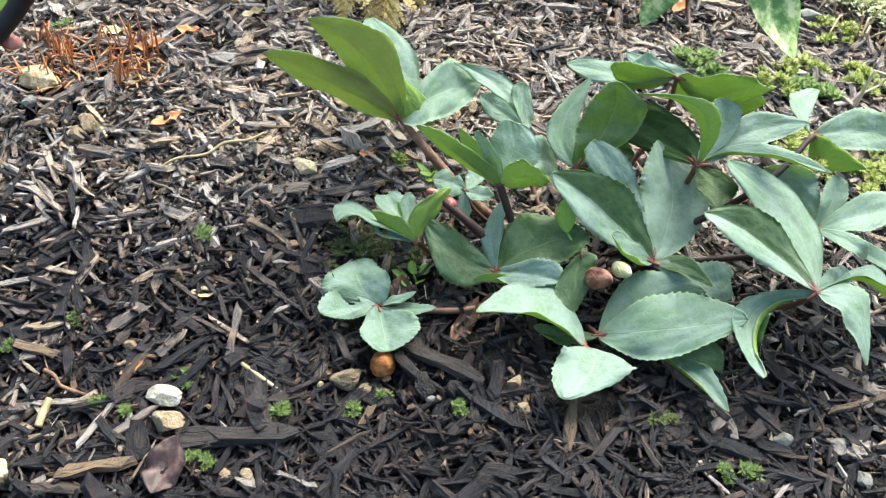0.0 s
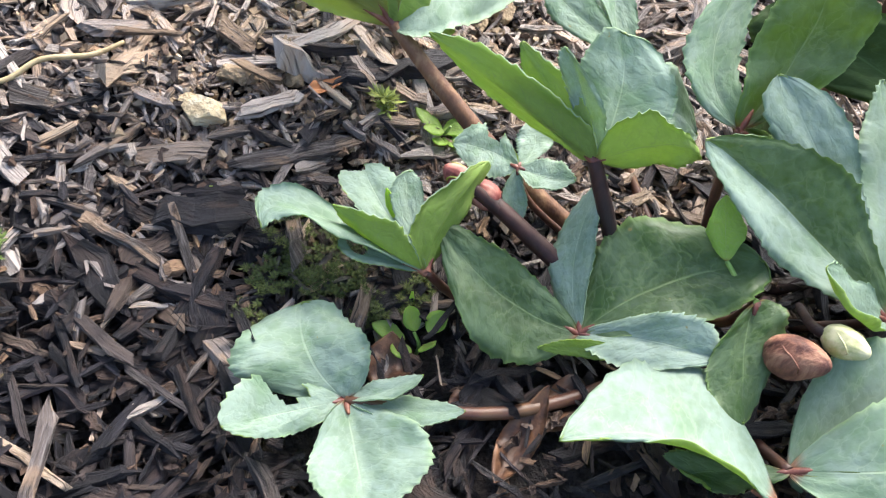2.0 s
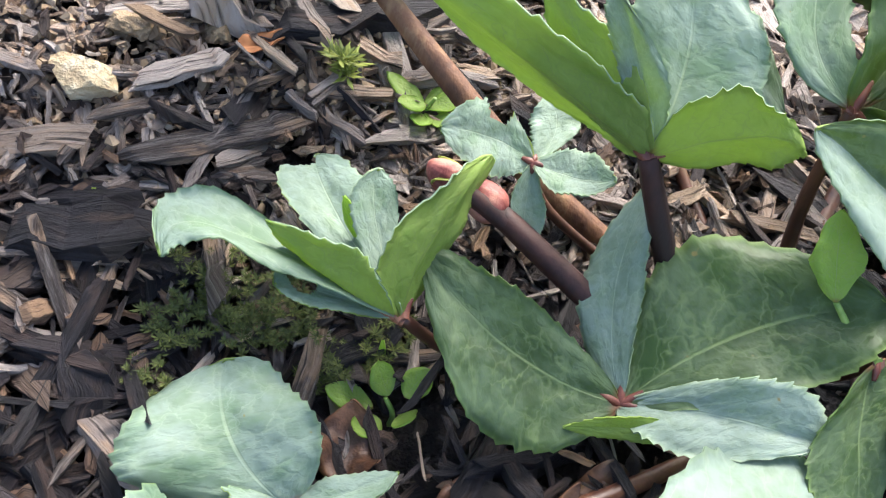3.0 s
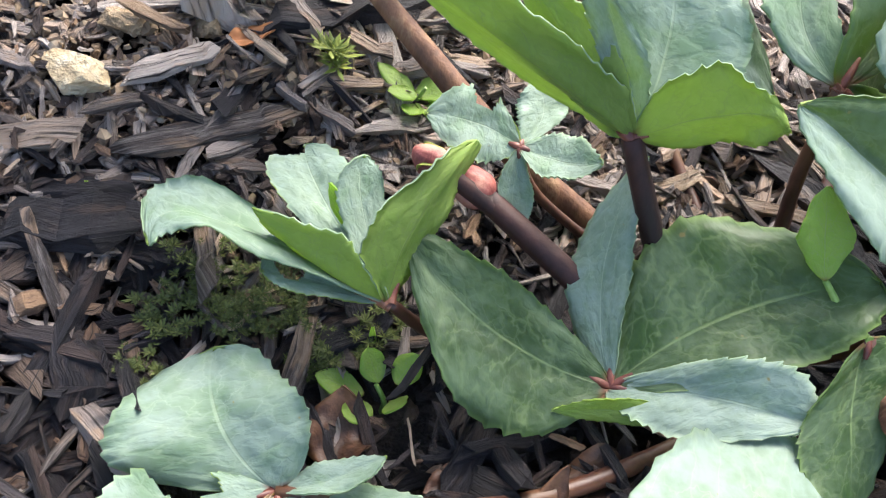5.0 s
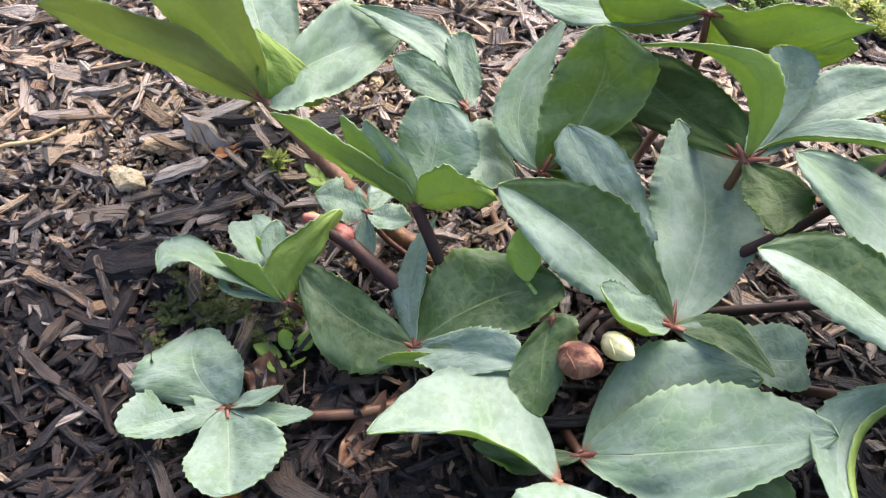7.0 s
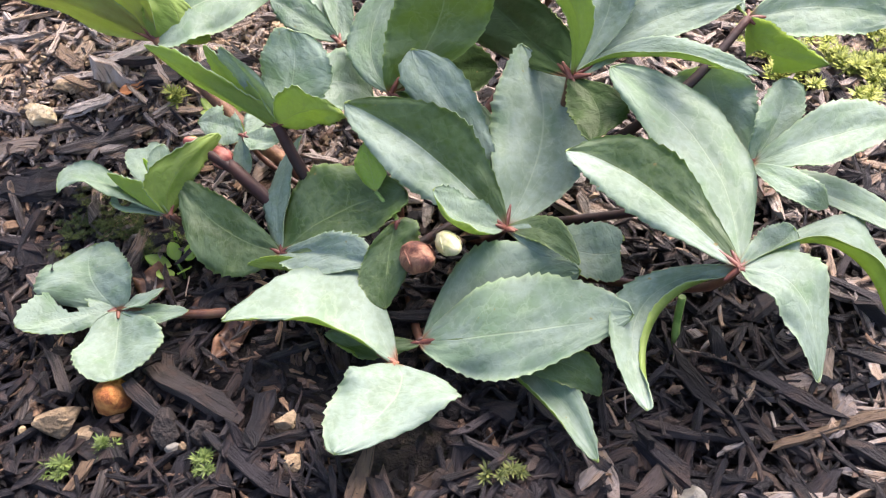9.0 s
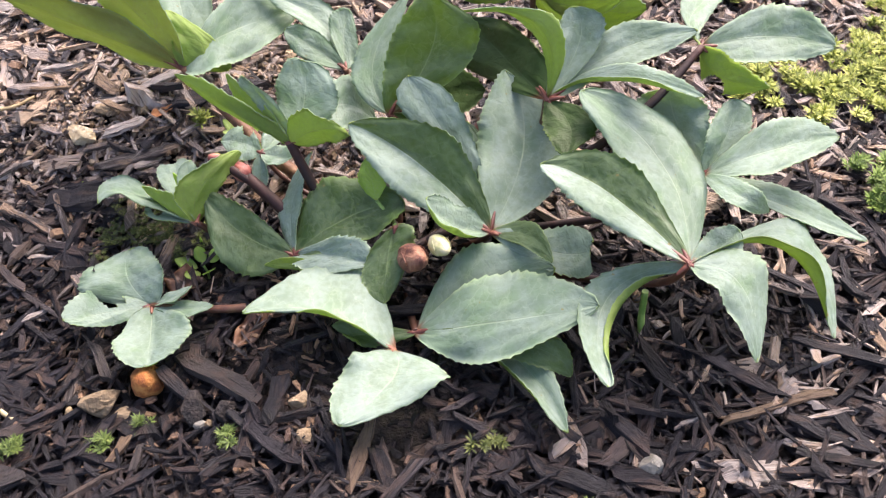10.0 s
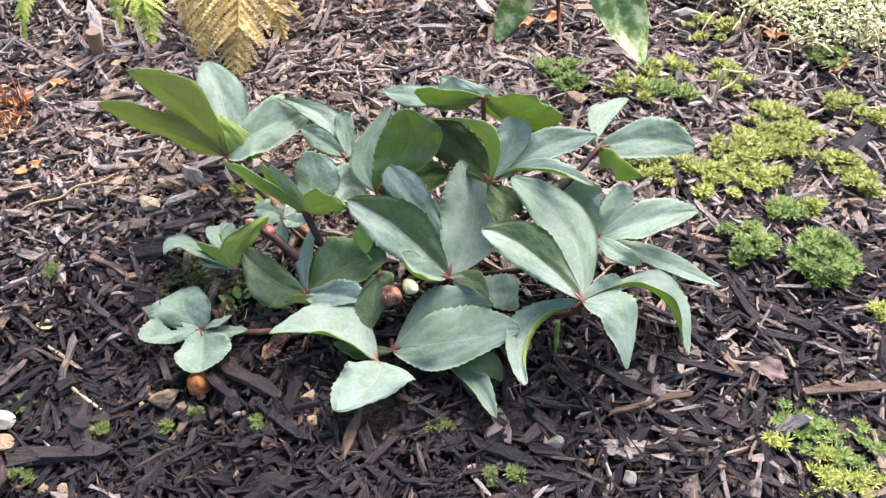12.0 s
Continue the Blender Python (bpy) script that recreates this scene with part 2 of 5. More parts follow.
FERN_GOLD = solid("golden_fern", [(0.05, (0.26, 0.15, 0.035)), (0.5, (0.46, 0.32, 0.085)), (0.95, (0.62, 0.50, 0.20))], 120, 0.6, 0.5, spread=0.8)
FERN_GREEN = solid("green_fern", [(0.05, (0.20, 0.30, 0.03)), (0.5, (0.36, 0.46, 0.05)), (0.95, (0.52, 0.56, 0.10))], 120, 0.55, 0.4, spread=0.8)
SILVER = solid("silvery_leaves", [(0.0, (0.33, 0.37, 0.13)), (0.5, (0.50, 0.54, 0.26)), (0.85, (0.66, 0.66, 0.42)), (1.0, (0.66, 0.54, 0.30))], 60, 0.6, 0.1, random="island")
DRY_STEM = solid("dry_stems", [(0.0, (0.34, 0.20, 0.10)), (0.5, (0.58, 0.43, 0.25)), (1.0, (0.72, 0.60, 0.40))], 60, 0.6, 0.2, random="island")
BARK_STOPS = [(0.0, (0.0050, 0.0042, 0.0058)), (0.45, (0.0082, 0.0068, 0.0098)), (0.70, (0.0140, 0.0115, 0.0155)), (0.84, (0.028, 0.0232, 0.028)),
              (0.94, (0.064, 0.048, 0.044)), (1.0, (0.14, 0.096, 0.070))]
DRY_STOPS = [(0.0, (0.040, 0.030, 0.028)), (0.18, (0.15, 0.118, 0.105)), (0.45, (0.34, 0.280, 0.250)), (0.80, (0.52, 0.45, 0.405)),
             (0.92, (0.44, 0.31, 0.22)), (1.0, (0.58, 0.43, 0.30))]
CRUMB_STOPS = [(0.0, (0.022, 0.014, 0.012)), (0.45, (0.10, 0.062, 0.045)), (0.8, (0.24, 0.145, 0.092)), (1.0, (0.42, 0.26, 0.15))]
BARK = wood_material("bark_mulch", BARK_STOPS, "island")
BARK_DRY = wood_material("dry_bark_mulch", DRY_STOPS, "island", 0.6, (0.46, 0.30, 0.185), (0.62, 0.56, 0.52), (0.034, 0.026, 0.023), 0.32)
BARK_PIECE = wood_material("bark_piece", BARK_STOPS, "object")
DRY_PIECE = wood_material("dry_bark_piece", DRY_STOPS, "object", 0.6, (0.46, 0.30, 0.185), (0.62, 0.56, 0.52), (0.034, 0.026, 0.023), 0.32)
BARK_DARK = wood_material("dark_bark", BARK_STOPS[:3], "object")
BARK_TAN = wood_material("tan_wood", [(0.0, (0.16, 0.105, 0.065)), (1.0, (0.30, 0.20, 0.12))], "object")
BARK_BROWN = wood_material("grey_brown_wood", [(0.0, (0.045, 0.036, 0.033)), (1.0, (0.10, 0.080, 0.068))], "object")
BARK_CRUMB = wood_material("bark_crumbs", CRUMB_STOPS, "island", 0.65)
SOIL = solid("damp_soil", [(0.2, (0.009, 0.007, 0.007)), (0.5, (0.020, 0.015, 0.014)), (0.8, (0.045, 0.033, 0.027))], 70, 0.85, 0.9, dist=0.006, spread=1.0)


# ---- makers ----
def part(name, data, material, parent=None, label=""):
    """Links a mesh or bmesh as one object, under a thing or a part."""
    if isinstance(data, bmesh.types.BMesh):
        me = bpy.data.meshes.new(name)
        data.to_mesh(me)
        data.free()
        data = me
    for m in material if isinstance(material, (list, tuple)) else [material]:
        data.materials.append(m)
    ob = new(name, data)
    if parent is not None:
        ob.parent = parent
    return tagged(ob, label)


def from_arrays(name, verts, quads, uv=None, smooth=False):
    """A mesh from arrays of corners and of four-cornered faces, made in one go."""
    me = bpy.data.meshes.new(name)
    verts, quads = np.asarray(verts, np.float32), np.asarray(quads, np.int32)
    me.vertices.add(len(verts))
    me.vertices.foreach_set("co", verts.ravel())
    me.loops.add(quads.size)
    me.loops.foreach_set("vertex_index", quads.ravel())
    me.polygons.add(len(quads))
    me.polygons.foreach_set("loop_start", np.arange(0, quads.size, quads.shape[1], dtype=np.int32))
    if uv is not None:
        me.uv_layers.new(name="UVMap").data.foreach_set("uv", np.asarray(uv, np.float32)[quads.ravel()].ravel())
    me.update(calc_edges=True)
    me.polygons.foreach_set("use_smooth", np.full(len(quads), smooth))
    return me


def ground_z(x, y):
    """The lie of the bed: it falls a little to the front beside the plant, a slope fitted to the camera's view."""
    s = np.clip((0.09 - x) / 0.14, 0, 1)
    return 0.045 * np.tanh((y - 0.10) / 0.18) * s * s * (3 - 2 * s)


def tube(points, radii, sides=8, squash=1.0):
    """A bmesh tube along a smooth curve through the points, with uneven thickness."""
    pts = [Vector(p) for p in points]
    path, rad = [], []
    for k in range(len(pts) - 1):
        p0, p1, p2, p3 = pts[max(k - 1, 0)], pts[k], pts[k + 1], pts[min(k + 2, len(pts) - 1)]
        for j in range(6):
            t = j / 6
            path.append(0.5 * ((2 * p1) + (p2 - p0) * t + (2 * p0 - 5 * p1 + 4 * p2 - p3) * t * t + (3 * p1 - p0 - 3 * p2 + p3) * t ** 3))
            rad.append(radii[k] + (radii[k + 1] - radii[k]) * t)
    path.append(pts[-1])
    rad.append(radii[-1])
    bm = bmesh.new()
    rings = []
    for k, p in enumerate(path):
        d = (path[min(k + 1, len(path) - 1)] - path[max(k - 1, 0)]).normalized()
        a = d.cross(Vector((0.2, 0.3, 1))).normalized()
        b = d.cross(a)
        rings.append([bm.verts.new(p + rad[k] * (math.cos(2 * math.pi * i / sides) * a + squash * math.sin(2 * math.pi * i / sides) * b)) for i in range(sides)])
    for r0, r1 in zip(rings, rings[1:]):
        for i in range(sides):
            bm.faces.new((r0[i], r0[(i + 1) % sides], r1[(i + 1) % sides], r1[i])).smooth = True
    bm.faces.new(rings[0][::-1])
    bm.faces.new(rings[-1])
    return bm


def blade(base, tip, left, right, up, fold, wide, teeth=0.0020, bulge=0.10, wave=0.10, droop=0.0, point=0.7, seed=1, rows=76, cols=12, thick=0.0006, roll=None, dim_half=0, bites=(), mid=None):
    """A leaf blade between base and tip, as wide as left to right, with an upper and a lower side."""
    rng = np.random.default_rng(seed)
    b, t, l, r, n = (np.array(p, float) for p in (base, tip, left, right, up))
    half = np.linalg.norm(l - r) / 2
    m = (l + r) / 2 - n * fold * half + n * droop * np.linalg.norm(t - b)
    if mid is not None:
        m = np.array(mid, float)
    c = (m - b * (1 - wide) ** 2 - t * wide ** 2) / (2 * wide * (1 - wide))
    ph = rng.uniform(0, 6.3, 4)
    period = max(3.0, min(6.0, 0.0066 / np.linalg.norm(t - b) * rows))
    rnd = rng.random(300)
    grid = []
    uvs = []
    for i in range(rows + 1):
        v = i / rows
        rib = b * (1 - v) ** 2 + c * 2 * v * (1 - v) + t * v * v
        p = math.sin(math.pi / 2 * min(v / wide, 1)) ** 0.68 if v < wide else math.cos(math.pi / 2 * (v - wide) / (1 - wide)) ** point
        p = max(p, 0.03 if v < 0.5 else 0.0)
        row = []
        for j in range(-cols // 2, cols // 2 + 1):
            u = j / (cols // 2)
            a = abs(u)
            w = p * a
            if a == 1 and 0.10 < v < 0.99:
                f = int((i + 2 * (u > 0)) / period)
                saw = (i + 2 * (u > 0)) / period - f
                w += teeth * min(1.0, half / 0.016) / half * (saw ** 1.6 - 0.35) * (0.25 + 1.0 * rnd[f + (120 if u > 0 else 0)]) * min(1, v * 3)
            w *= 1 + 0.05 * math.sin(5 * v + ph[2] * (1 + u)) + 0.03 * math.sin(11 * v + ph[3] * (1.5 + u))
            side = (l - m) if u < 0 else (r - m)
            q = rib + side * w
            if roll and u * roll[0] > 0 and a > roll[1]:
                e = w * (1 - roll[1] / a)
                k = min(1.0, math.sin(math.pi * min(max(v - 0.04, 0), 1)) * 1.6) * roll[2]
                q = rib + side * (w - e) + side * e * math.cos(k) + n * np.linalg.norm(side) * e * math.sin(k)
            q = q + n * half * (bulge * 4 * (a - a * a) * p * 0.5 + wave * a * a * (math.sin(9 * v + ph[0] + u) + 0.6 * math.sin(17 * v + ph[1] - 2 * u)) * p)
            q = q + n * half * 0.035 * math.sin(13 * v + 5 * u + ph[2]) * math.sin(7 * u + 6 * v + ph[3])
            row.append(q)
            uvs.append((0.5 + u / 2, v))
        grid.append(row)
    k = cols + 1
    top = np.array(grid).reshape(-1, 3)
    gx = np.gradient(np.array(grid), axis=1)
    gy = np.gradient(np.array(grid), axis=0)
    nn = np.cross(gx, gy).reshape(-1, 3)
    nn /= np.linalg.norm(nn, axis=1, keepdims=True) + 1e-12
    if (nn.mean(0) @ n) < 0:
        nn = -nn
        flip = True
    else:
        flip = False
    low = top - nn * thick
    verts = np.concatenate([top, low])
    o = len(top)
    quads, mats = [], []
    for i in range(rows):
        for j in range(cols):
            q = [i * k + j, i * k + j + 1, (i + 1) * k + j + 1, (i + 1) * k + j]
            if flip:
                q = q[::-1]
            if any(((i + 0.5) / rows - bv) ** 2 / 0.5 + (((j + 0.5) * 2 / cols - 1 - bu) * half / np.linalg.norm(t - b)) ** 2 < br * br for bv, bu, br in bites):
                continue
            quads += [q, [x + o for x in q[::-1]]]
            # third material on one half: the fold's dimmer side is put into its colour
            mats += [2 if (j - cols / 2 + 0.5) * dim_half > 0 else 0, 1]
        for j in (0, cols) if not bites else ():
            quads.append([i * k + j, (i + 1) * k + j, (i + 1) * k + j + o, i * k + j + o])
            mats.append(0)
    me = from_arrays("leaflet", verts, quads, np.array(uvs * 2), True)
    me.polygons.foreach_set("material_index", mats)
    return me


COUNT = [0]


def leaflet(stalk, base, tip, left, right, up, fold=0.1, wide=0.5, mats=None, label="", **k):
    COUNT[0] += 1
    if not label:
        b, t, m, n = Vector(base), Vector(tip), (Vector(left) + Vector(right)) / 2, Vector(up)
        way = (t - b) * 0.4 + (m - b) * 0.6
        w = 0.6 + 0.4 * min(1.0, (t - b).length / 0.08)
        part("petiolule", tube([b - way * 0.02 - n * 0.0012, b + way * 0.07 - n * 0.0004, b + way * 0.17 - n * 0.0008], (0.0021 * w, 0.0017 * w, 0.0007 * w), 7), RED_JOINT, stalk)
    return part("leaflet", blade(base, tip, left, right, up, fold, wide, seed=COUNT[0], **k), mats or [LEAF_TOP, LEAF_UNDER], stalk, label)


def chip_arrays(rng, n, lengths, slim, flat):
    """n splintered pieces of bark about the origin: corners, faces, UV."""
    st = np.array([0, 0.2, 0.5, 0.8, 1.0])
    ln = lengths[:, None]
    wd = (lengths * slim)[:, None] * np.clip(1 + rng.normal(0, 0.15, (n, 5)), 0.5, 1.5)
    wd[:, 0] *= rng.uniform(0.5, 1.05, n)
    wd[:, 4] *= rng.uniform(0.35, 1.05, n)
    th = (lengths * slim * flat)[:, None] * np.clip(1 + rng.normal(0, 0.3, (n, 5)), 0.3, 1.7)
    bend = rng.normal(0, 0.010, (n, 5)) * ln
    lift = rng.normal(0, 0.010, (n, 5)) * ln
    jag = np.array([0.20, 0.07, 0.05, 0.07, 0.20])
    v = np.zeros((n, 5, 4, 3))
    uv = np.zeros((n, 5, 4, 2))
    for c, (sy, sz) in enumerate(((-1, -1), (1, -1), (1, 1), (-1, 1))):
        v[:, :, c, 0] = (st - 0.5) * ln + rng.normal(0, 1, (n, 5)) * jag * np.minimum(ln, 4 * wd)
        v[:, :, c, 1] = bend + sy * wd / 2 * (1 if sz < 0 else rng.uniform(0.75, 1.0, (n, 5)))
        v[:, :, c, 2] = lift + sz * th / 2 + rng.normal(0, 0.12, (n, 5)) * th
        uv[:, :, c, 0] = st * ln
        uv[:, :, c, 1] = (sy * 0.5 + 0.5) * wd + (sz > 0) * 0.003
    f = []
    for s in range(4):
        for c in range(4):
            f.append((s * 4 + c, s * 4 + (c + 1) % 4, s * 4 + 4 + (c + 1) % 4, s * 4 + 4 + c))
    f += [(3, 2, 1, 0), (16, 17, 18, 19)]
    return v.reshape(n, 20, 3), np.array(f)[:, ::-1], uv.reshape(n, 20, 2)


def turned(v, yaw, pitch, roll):
    """Turn each piece of v (n, m, 3) by its own angles."""
    def rot(v, a, i, j):
        c, s = np.cos(a)[:, None], np.sin(a)[:, None]
        w = v.copy()
        w[:, :, i], w[:, :, j] = c * v[:, :, i] - s * v[:, :, j], s * v[:, :, i] + c * v[:, :, j]
        return w
    return rot(rot(rot(v, roll, 1, 2), pitch, 0, 2), yaw, 0, 1)


def chip_mesh(name, rng, x, y, lengths, slim, flat, tilt, height):
    n = len(x)
    v, f, uv = chip_arrays(rng, n, lengths, slim, flat)
    v = turned(v, rng.uniform(0, 6.283, n), rng.normal(0, tilt, n), rng.normal(0, tilt * 1.5, n))
    v += np.stack([x, y, ground_z(x, y) + height], 1)[:, None, :]
    quads = (f[None] + (np.arange(n) * 20)[:, None, None]).reshape(-1, 4)
    return from_arrays(name, v.reshape(-1, 3), quads, uv.reshape(-1, 2))


def lump(name, size, seed, rough=0.18, material=None, flat=(1, 1, 0.7), facets=3, cuts=0):
    """An uneven stone or clod, its foot at the origin."""
    bm = bmesh.new()
    bmesh.ops.create_icosphere(bm, subdivisions=facets, radius=1)
    off = Vector((seed * 7.3, seed * 3.1, seed * 1.7))
    rnd = random.Random(seed)
    planes = [(Vector((rnd.gauss(0, 1), rnd.gauss(0, 1), rnd.gauss(0.2, 0.8))).normalized(), rnd.uniform(0.55, 0.82)) for _ in range(cuts)]
    for v in bm.verts:
        k = 1 + rough * 2.2 * noise.noise(v.co * 1.1 + off) + rough * noise.noise(v.co * 2.7 + off) + rough * 0.7 * noise.noise(v.co * 6 + off)
        for n, d in planes:
            over = v.co.dot(n) * k - d
            if over > 0:
                v.co -= n * over * 0.92 / k
        v.co = Vector((v.co.x * flat[0], v.co.y * flat[1], v.co.z * flat[2])) * k * size
    for f in bm.faces:
        f.smooth = not cuts
    low = min(v.co.z for v in bm.verts)
    for v in bm.verts:
        v.co.z -= low * 0.75
    return bm


def at_ground(ob, x, y, dz=0.0, turn=0.0):
    ob.matrix_basis = pose(x, y, float(ground_z(x, y)) + dz, 0, 0, turn)
    return ob


CLEAR = []


def stone(xy, size, seed, label, material=None, name="stone", category="stone", flat=(1.1, 0.85, 0.7), rough=0.15, group="stones in the mulch", turn=None):
    ob = part(name, lump(name, size, seed, rough, flat=flat, facets=4, cuts=9), material or STONE)
    CLEAR.append((*xy, size * 1.25))
    return tagged(at_ground(ob, *xy, dz=0.007, turn=seed * 47 if turn is None else turn), label, category, group)


def rosettes(rng, centres, size, arms=11, up=0.38):
    """Little stars of pointed leaves, as two-sided kites, joined."""
    verts, quads = [], []
    for (x, y, z) in centres:
        s = size * rng.uniform(0.6, 1.25)
        lean = rng.normal(0, 0.25, 2)
        for tier in range(2):
            for a in range(arms if tier == 0 else arms - 3):
                th = 6.283 * a / (arms - 3 * tier) + rng.uniform(-0.25, 0.25) + tier * 0.4
                el = up + tier * 0.5 + rng.normal(0, 0.15)
                ln = s * rng.uniform(0.75, 1.15) * (1 - 0.3 * tier)
                d = np.array([math.cos(th) * math.cos(el) + lean[0] * 0.4, math.sin(th) * math.cos(el) + lean[1] * 0.4, math.sin(el)]) * ln
                w = np.array([-math.sin(th), math.cos(th), 0]) * ln * 0.105
                c = np.array([x, y, z])
                k = len(verts)
                verts += [c, c + d * 0.5 + w - [0, 0, 0.02 * ln], c + d, c + d * 0.5 - w - [0, 0, 0.02 * ln]]
                quads.append((k, k + 1, k + 2, k + 3))
    return from_arrays("moss", verts, quads)


MOSS_SEED = [10]


def moss_clump(xy, radius, count, label, material=None, size=0.0070, height=0.009, group="moss clumps"):
    """A cushion of star-shaped moss shoots on the soil."""
    MOSS_SEED[0] += 1
    if count > 35 and material is not MOSS_DARK:
        count, size = int(count * 1.6), size * 1.05
    rng = np.random.default_rng(MOSS_SEED[0])
    pts = []
    key = MOSS_SEED[0] * 5.7
    tries = 0
    while len(pts) < count and tries < count * 6:
        tries += 1
        a, q = rng.uniform(0, 6.283), math.sqrt(rng.random()) * 1.3
        edge = 0.8 + 0.55 * noise.noise(Vector((math.cos(a) * 1.6, math.sin(a) * 1.6, key)))
        x, y = math.cos(a) * q * radius * 1.15, math.sin(a) * q * radius * 0.95
        gap = noise.noise(Vector((x * 70, y * 70, key)))
        if q > edge or gap < (0.08 if count > 120 and height < 0.015 else -0.12):
            continue
        z = float(ground_z(xy[0] + x, xy[1] + y) - ground_z(*xy)) + height * (0.35 + 0.5 * gap + 0.6 * max(0, 1 - q * q)) * rng.uniform(0.5, 1.1) + 0.010
        pts.append((x, y, z))
    ob = part("moss_clump", rosettes(rng, pts, size), material or MOSS)
    return tagged(at_ground(ob, *xy), label, "moss", group, "stuff" if count > 60 else "")


def curl_leaf(name, xy, dz, length, width, turn, label, material, seed, roll=0.4, rise=0.25, point=0.9):
    """A dry leaf, curled up along its middle, lying on the mulch."""
    x, y = xy
    z = float(ground_z(x, y)) + dz
    c, s = math.cos(radians(turn)), math.sin(radians(turn))
    b = (x - c * length / 2, y - s * length / 2, z)
    t = (x + c * length / 2, y + s * length / 2, z + rise * length)
    l = (x - s * width / 2, y + c * width / 2, z + 0.15 * width)
    r = (x + s * width / 2, y - c * width / 2, z + 0.15 * width)
    me = blade(b, t, l, r, (0, 0, 1), roll, 0.5, teeth=0.0008, wave=0.3, bulge=0.3, point=point, seed=seed, rows=24, cols=6)
    return tagged(part(name, me, [material, material]), label, "dead leaf", "dead leaves on the mulch")


# ---- ground ----
axis_x = 0.2 + np.sinh(np.linspace(-7.2, 7.2, 260)) * 0.12
axis_y = 0.15 + np.sinh(np.linspace(-7.2, 7.2, 260)) * 0.12
gx, gy = np.meshgrid(axis_x, axis_y)
fx, fy = gx.ravel(), gy.ravel()
gz = ground_z(fx, fy) - 0.004 + np.array([0.004 * noise.noise(Vector((a * 14, b * 14, 0))) + 0.003 * noise.noise(Vector((a * 60, b * 60, 3))) if abs(a) < 3 and abs(b) < 3 else 0.0 for a, b in zip(fx, fy)])
idx = np.arange(260 * 260).reshape(260, 260)
ground = part("ground", from_arrays("ground", np.stack([fx, fy, gz], 1),
                                    np.stack([idx[:-1, :-1], idx[:-1, 1:], idx[1:, 1:], idx[1:, :-1]], -1).reshape(-1, 4), smooth=True), SOIL)
tagged(ground, "dark damp garden soil of a planting bed", "ground", kind="structure")

# ---- hellebore ----
hellebore = tagged(new("hellebore"), "evergreen hellebore with blue-green toothed leaves and pink buds", "plant")
hellebore.matrix_basis = pose(0, 0, 0)
CROWN = (0.135, 0.062, -0.004)


def stalk(points, radii, material=None, label=""):
    return part("leaf_stalk", tube(points, radii), material or STALK, hellebore, label)


STALKS = {
    "S": stalk([(0.100, 0.020, 0.010), (0.03, 0.000, 0.006), (-0.0390, 0.0115, -0.0036)], (0.0032, 0.0030, 0.0022), label="thin creeping brown stalk"),
    "G": stalk([CROWN, (0.05, 0.06, 0.006), (0.015, 0.054, 0.014), (-0.0060, 0.0551, 0.0331)], (0.003, 0.0026, 0.0024, 0.002)),
    "E": stalk([(0.11, 0.05, 0.0), (0.085, 0.035, 0.006), (0.0620, 0.0292, 0.0240)], (0.0035, 0.003, 0.0024)),
    "F": stalk([(0.105, 0.062, 0.0), (0.082, 0.066, 0.04), (0.0635, 0.0834, 0.0787)], (0.0044, 0.0040, 0.0033), material=STALK_DARK, label="dark red-brown stalk"),
    "B": stalk([(0.085, 0.095, 0.008), (0.045, 0.118, 0.030), (0.01, 0.146, 0.054), (-0.0188, 0.1667, 0.0777)], (0.0054, 0.0052, 0.0046, 0.003), STALK_TAN, "tan ribbed stalk leaning outwards"),
    "C": stalk([CROWN, (0.115, 0.14, 0.015), (0.103, 0.163, 0.045), (0.099, 0.169, 0.070)], (0.003, 0.0025, 0.0022, 0.002)),
    "D": stalk([CROWN, (0.134, 0.088, 0.045), (0.132, 0.097, 0.089)], (0.003, 0.0026, 0.0022)),
    "N": stalk([CROWN, (0.185, 0.045, 0.010), (0.1957, 0.0197, 0.0521)], (0.0035, 0.003, 0.0024)),
    "FR": stalk([CROWN, (0.14, 0.0, 0.0), (0.1441, -0.0358, 0.0200)], (0.0035, 0.003, 0.0024)),
    "R": stalk([(0.17, 0.05, 0.0), (0.25, 0.005, 0.020), (0.298, -0.03, 0.055), (0.3067, -0.0460, 0.0941)], (0.0035, 0.003, 0.0026, 0.0022)),
    "RR": stalk([(0.17, 0.06, 0.0), (0.27, 0.05, 0.025), (0.318, 0.03, 0.06), (0.330, 0.023, 0.096)], (0.0035, 0.003, 0.0028, 0.0024), STALK_DARK, label="dark brown-red stalk"),
    "H": stalk([(0.16, 0.07, 0.0), (0.222, 0.098, 0.03), (0.236, 0.095, 0.07), (0.237, 0.088, 0.106)], (0.0035, 0.003, 0.0028, 0.0025)),
    "T": stalk([(0.15, 0.08, 0.0), (0.2, 0.15, 0.03), (0.235, 0.18, 0.08), (0.237, 0.188, 0.126)], (0.0035, 0.003, 0.0026, 0.002)),
    "W": stalk([CROWN, (0.085, 0.085, 0.010), (0.05, 0.10, 0.03), (0.039, 0.102, 0.052)], (0.0024, 0.002, 0.0018, 0.0015)),
    "P": stalk([CROWN, (0.137, 0.04, 0.02), (0.133, 0.026, 0.055)], (0.003, 0.0026, 0.002)),
    "Q": stalk([(0.17, 0.07, 0.0), (0.25, 0.06, 0.07), (0.30, 0.07, 0.112), (0.338, 0.101, 0.135)], (0.0035, 0.0034, 0.003, 0.0024), STALK_DARK),
}

